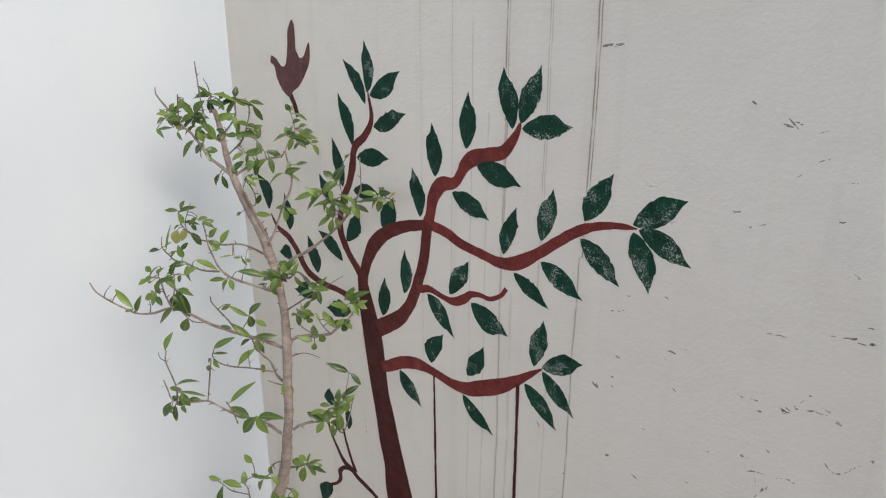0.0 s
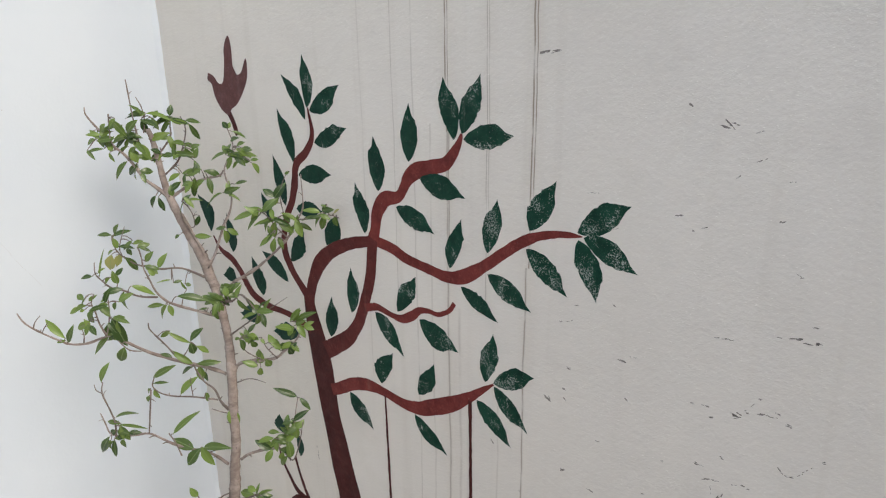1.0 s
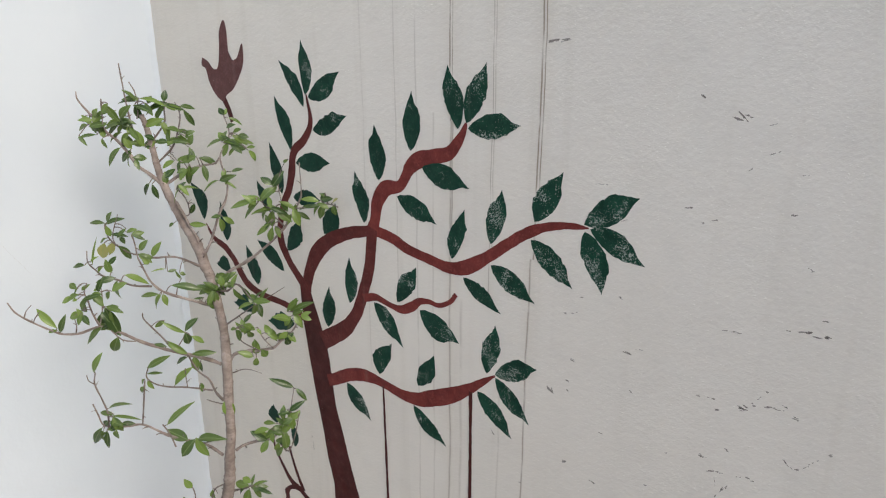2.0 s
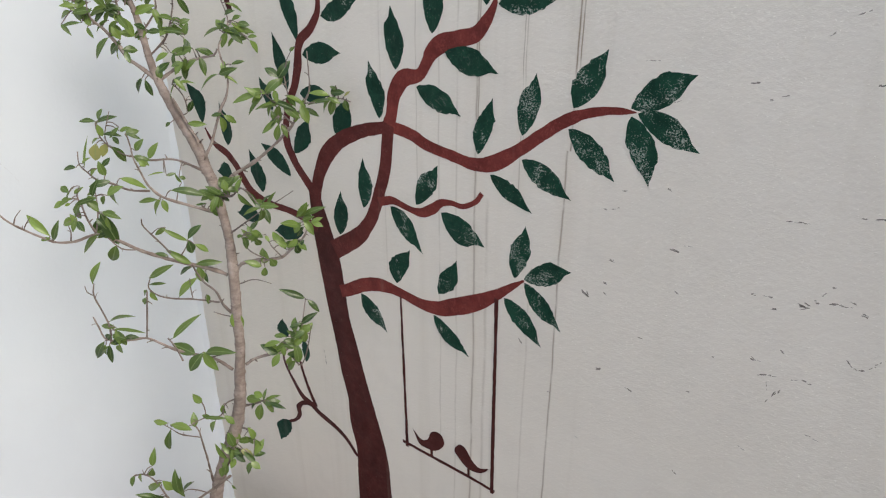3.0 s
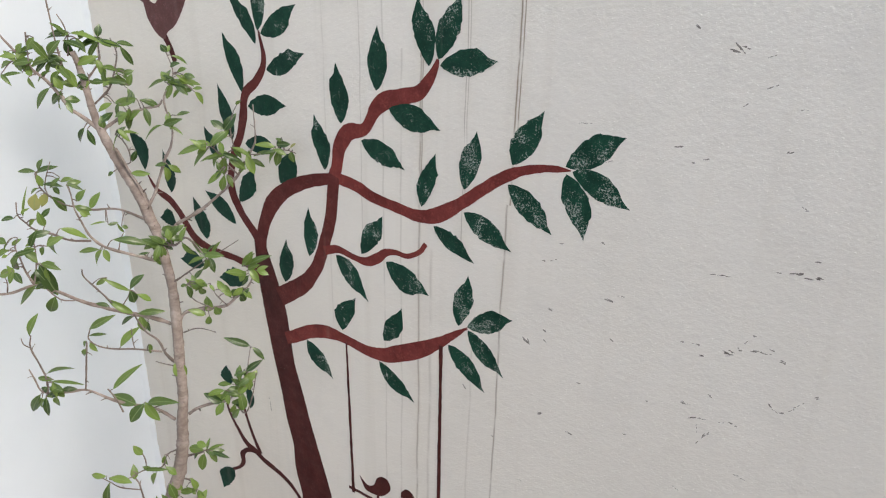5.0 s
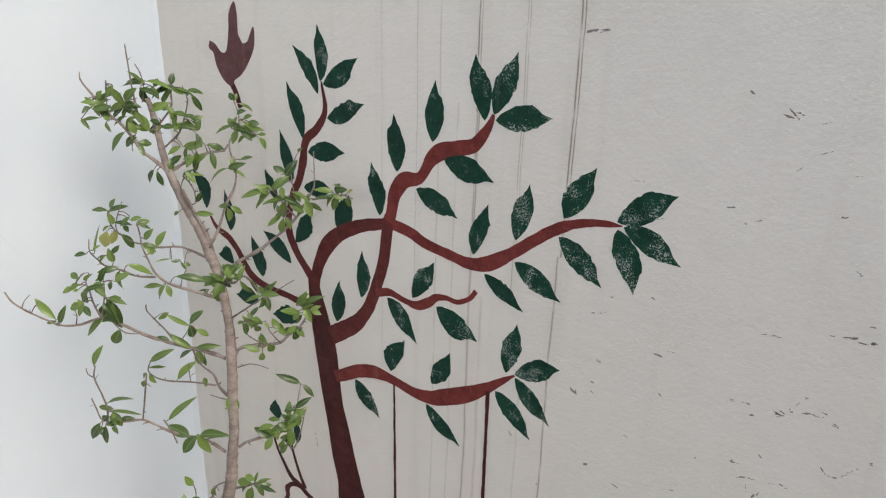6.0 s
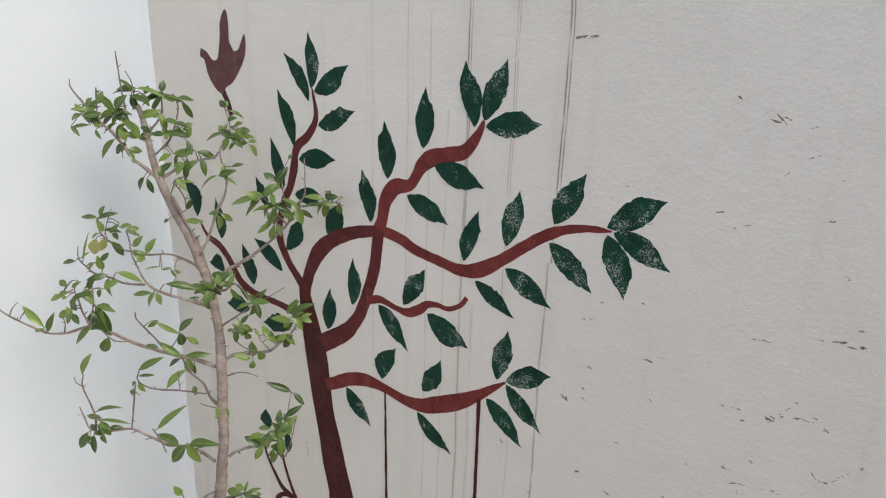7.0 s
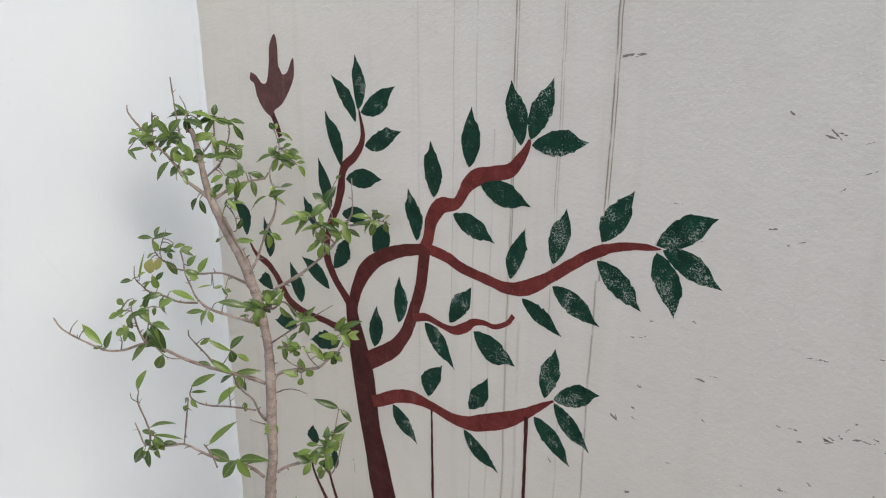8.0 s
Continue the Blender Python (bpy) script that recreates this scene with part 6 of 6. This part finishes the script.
for rows in ([(0.305, -0.235, 0.3170, 0.0050), (0.325, -0.228, 0.3000, 0.0052), (0.331, -0.245, 0.2900, 0.0048), (0.324, -0.264, 0.2750, 0.0035)],
             [(0.300, -0.250, 0.2940, 0.0045), (0.316, -0.268, 0.2890, 0.0036), (0.319, -0.290, 0.2810, 0.0026), (0.312, -0.305, 0.2770, 0.0016)]):
    settle(part("root", tube(rows, 0.004, 8, 0.25), bark, plant, "surface root bent over the soil", True))


# ---- litter ----
def curl_scrap(name, at, size, turn, label, category, group):
    """A dead leaf or twig scrap, rolled up and dark."""
    bm = bmesh.new()
    rows = []
    for i in range(9):
        t = i / 8 - 0.5
        w = 0.09 * (1 - (2 * t) ** 2) + 0.015
        rows.append([bm.verts.new((t * size, (s * w + 0.7 * t * t + 0.25 * t ** 3) * size, (0.05 + 0.22 * abs(s) * w * 3 + 0.12 * abs(t)) * size)) for s in (-1, -0.3, 0.3, 1)])
    for a, b in zip(rows, rows[1:]):
        for k in range(3):
            bm.faces.new((a[k], a[k + 1], b[k + 1], b[k]))
    low = min(v.co.z for v in bm.verts)
    for v in bm.verts:
        v.co.z -= low
    ob = part(name, bm, dry_leaf_mat, None, "", True)
    mod = ob.modifiers.new("thick", "SOLIDIFY")
    mod.thickness = 0.0012
    ob.matrix_world = pose(*at, 0, 0, turn)
    return tagged(ob, label, category, group)


LITTER = [((0.330, -0.075, 0.0), 0.020, 40), ((0.364, -0.057, 0.0), 0.030, -20), ((0.452, -0.018, 0.0), 0.034, 10), ((0.470, -0.026, 0.0), 0.028, 70), ((0.440, -0.028, 0.0), 0.018, 150), ((0.405, -0.040, 0.0), 0.022, 205), ((0.420, -0.062, 0.0), 0.012, 95), ((0.388, -0.090, 0.0), 0.010, 10), ((0.290, -0.045, 0.0), 0.009, 120)]
for at, size, turn in LITTER:
    curl_scrap("dead_leaf", at, size, turn, "dark curled dead leaf scrap lying on the floor", "dead leaf", "litter on the floor")


def dry_twig(rows):
    ob = part("dry_twig", tube(rows, 0.003, 6, 0.3), dry_leaf_mat, None, "", True)
    return tagged(ob, "dark curled dry twig lying on the pot soil", "twig", "twigs in the pot")


dry_twig([(0.196, -0.322, 0.2790, 0.0012), (0.203, -0.331, 0.2810, 0.0022), (0.216, -0.337, 0.2810, 0.0024), (0.229, -0.335, 0.2790, 0.0013)])
dry_twig([(0.209, -0.341, 0.2780, 0.0014), (0.220, -0.345, 0.2810, 0.0022), (0.232, -0.340, 0.2820, 0.0018), (0.238, -0.330, 0.2800, 0.0008)])


def pebble(at, r, seed):
    bm = bmesh.new()
    bmesh.ops.create_icosphere(bm, subdivisions=2, radius=r)
    for v in bm.verts:
        v.co *= 1 + 0.35 * noise.noise(v.co * (1.2 / r) + Vector((seed, 0, 0)))
        v.co.z *= 0.7
    ob = part("pebble", bm, pebble_mat, None, "", True)
    ob.location = at
    return tagged(ob, "small pale pebble lying on the pot soil", "pebble", "pebbles in the pot")


pebble_random = random.Random(3)
for k in range(14):
    a, r = pebble_random.uniform(0, 6.28), 0.03 + 0.065 * pebble_random.random()
    pebble((POT.x + r * math.cos(a), POT.y + r * math.sin(a), 0.2805 - 0.012 * (r / 0.1248) ** 3), pebble_random.uniform(0.002, 0.0045), k)
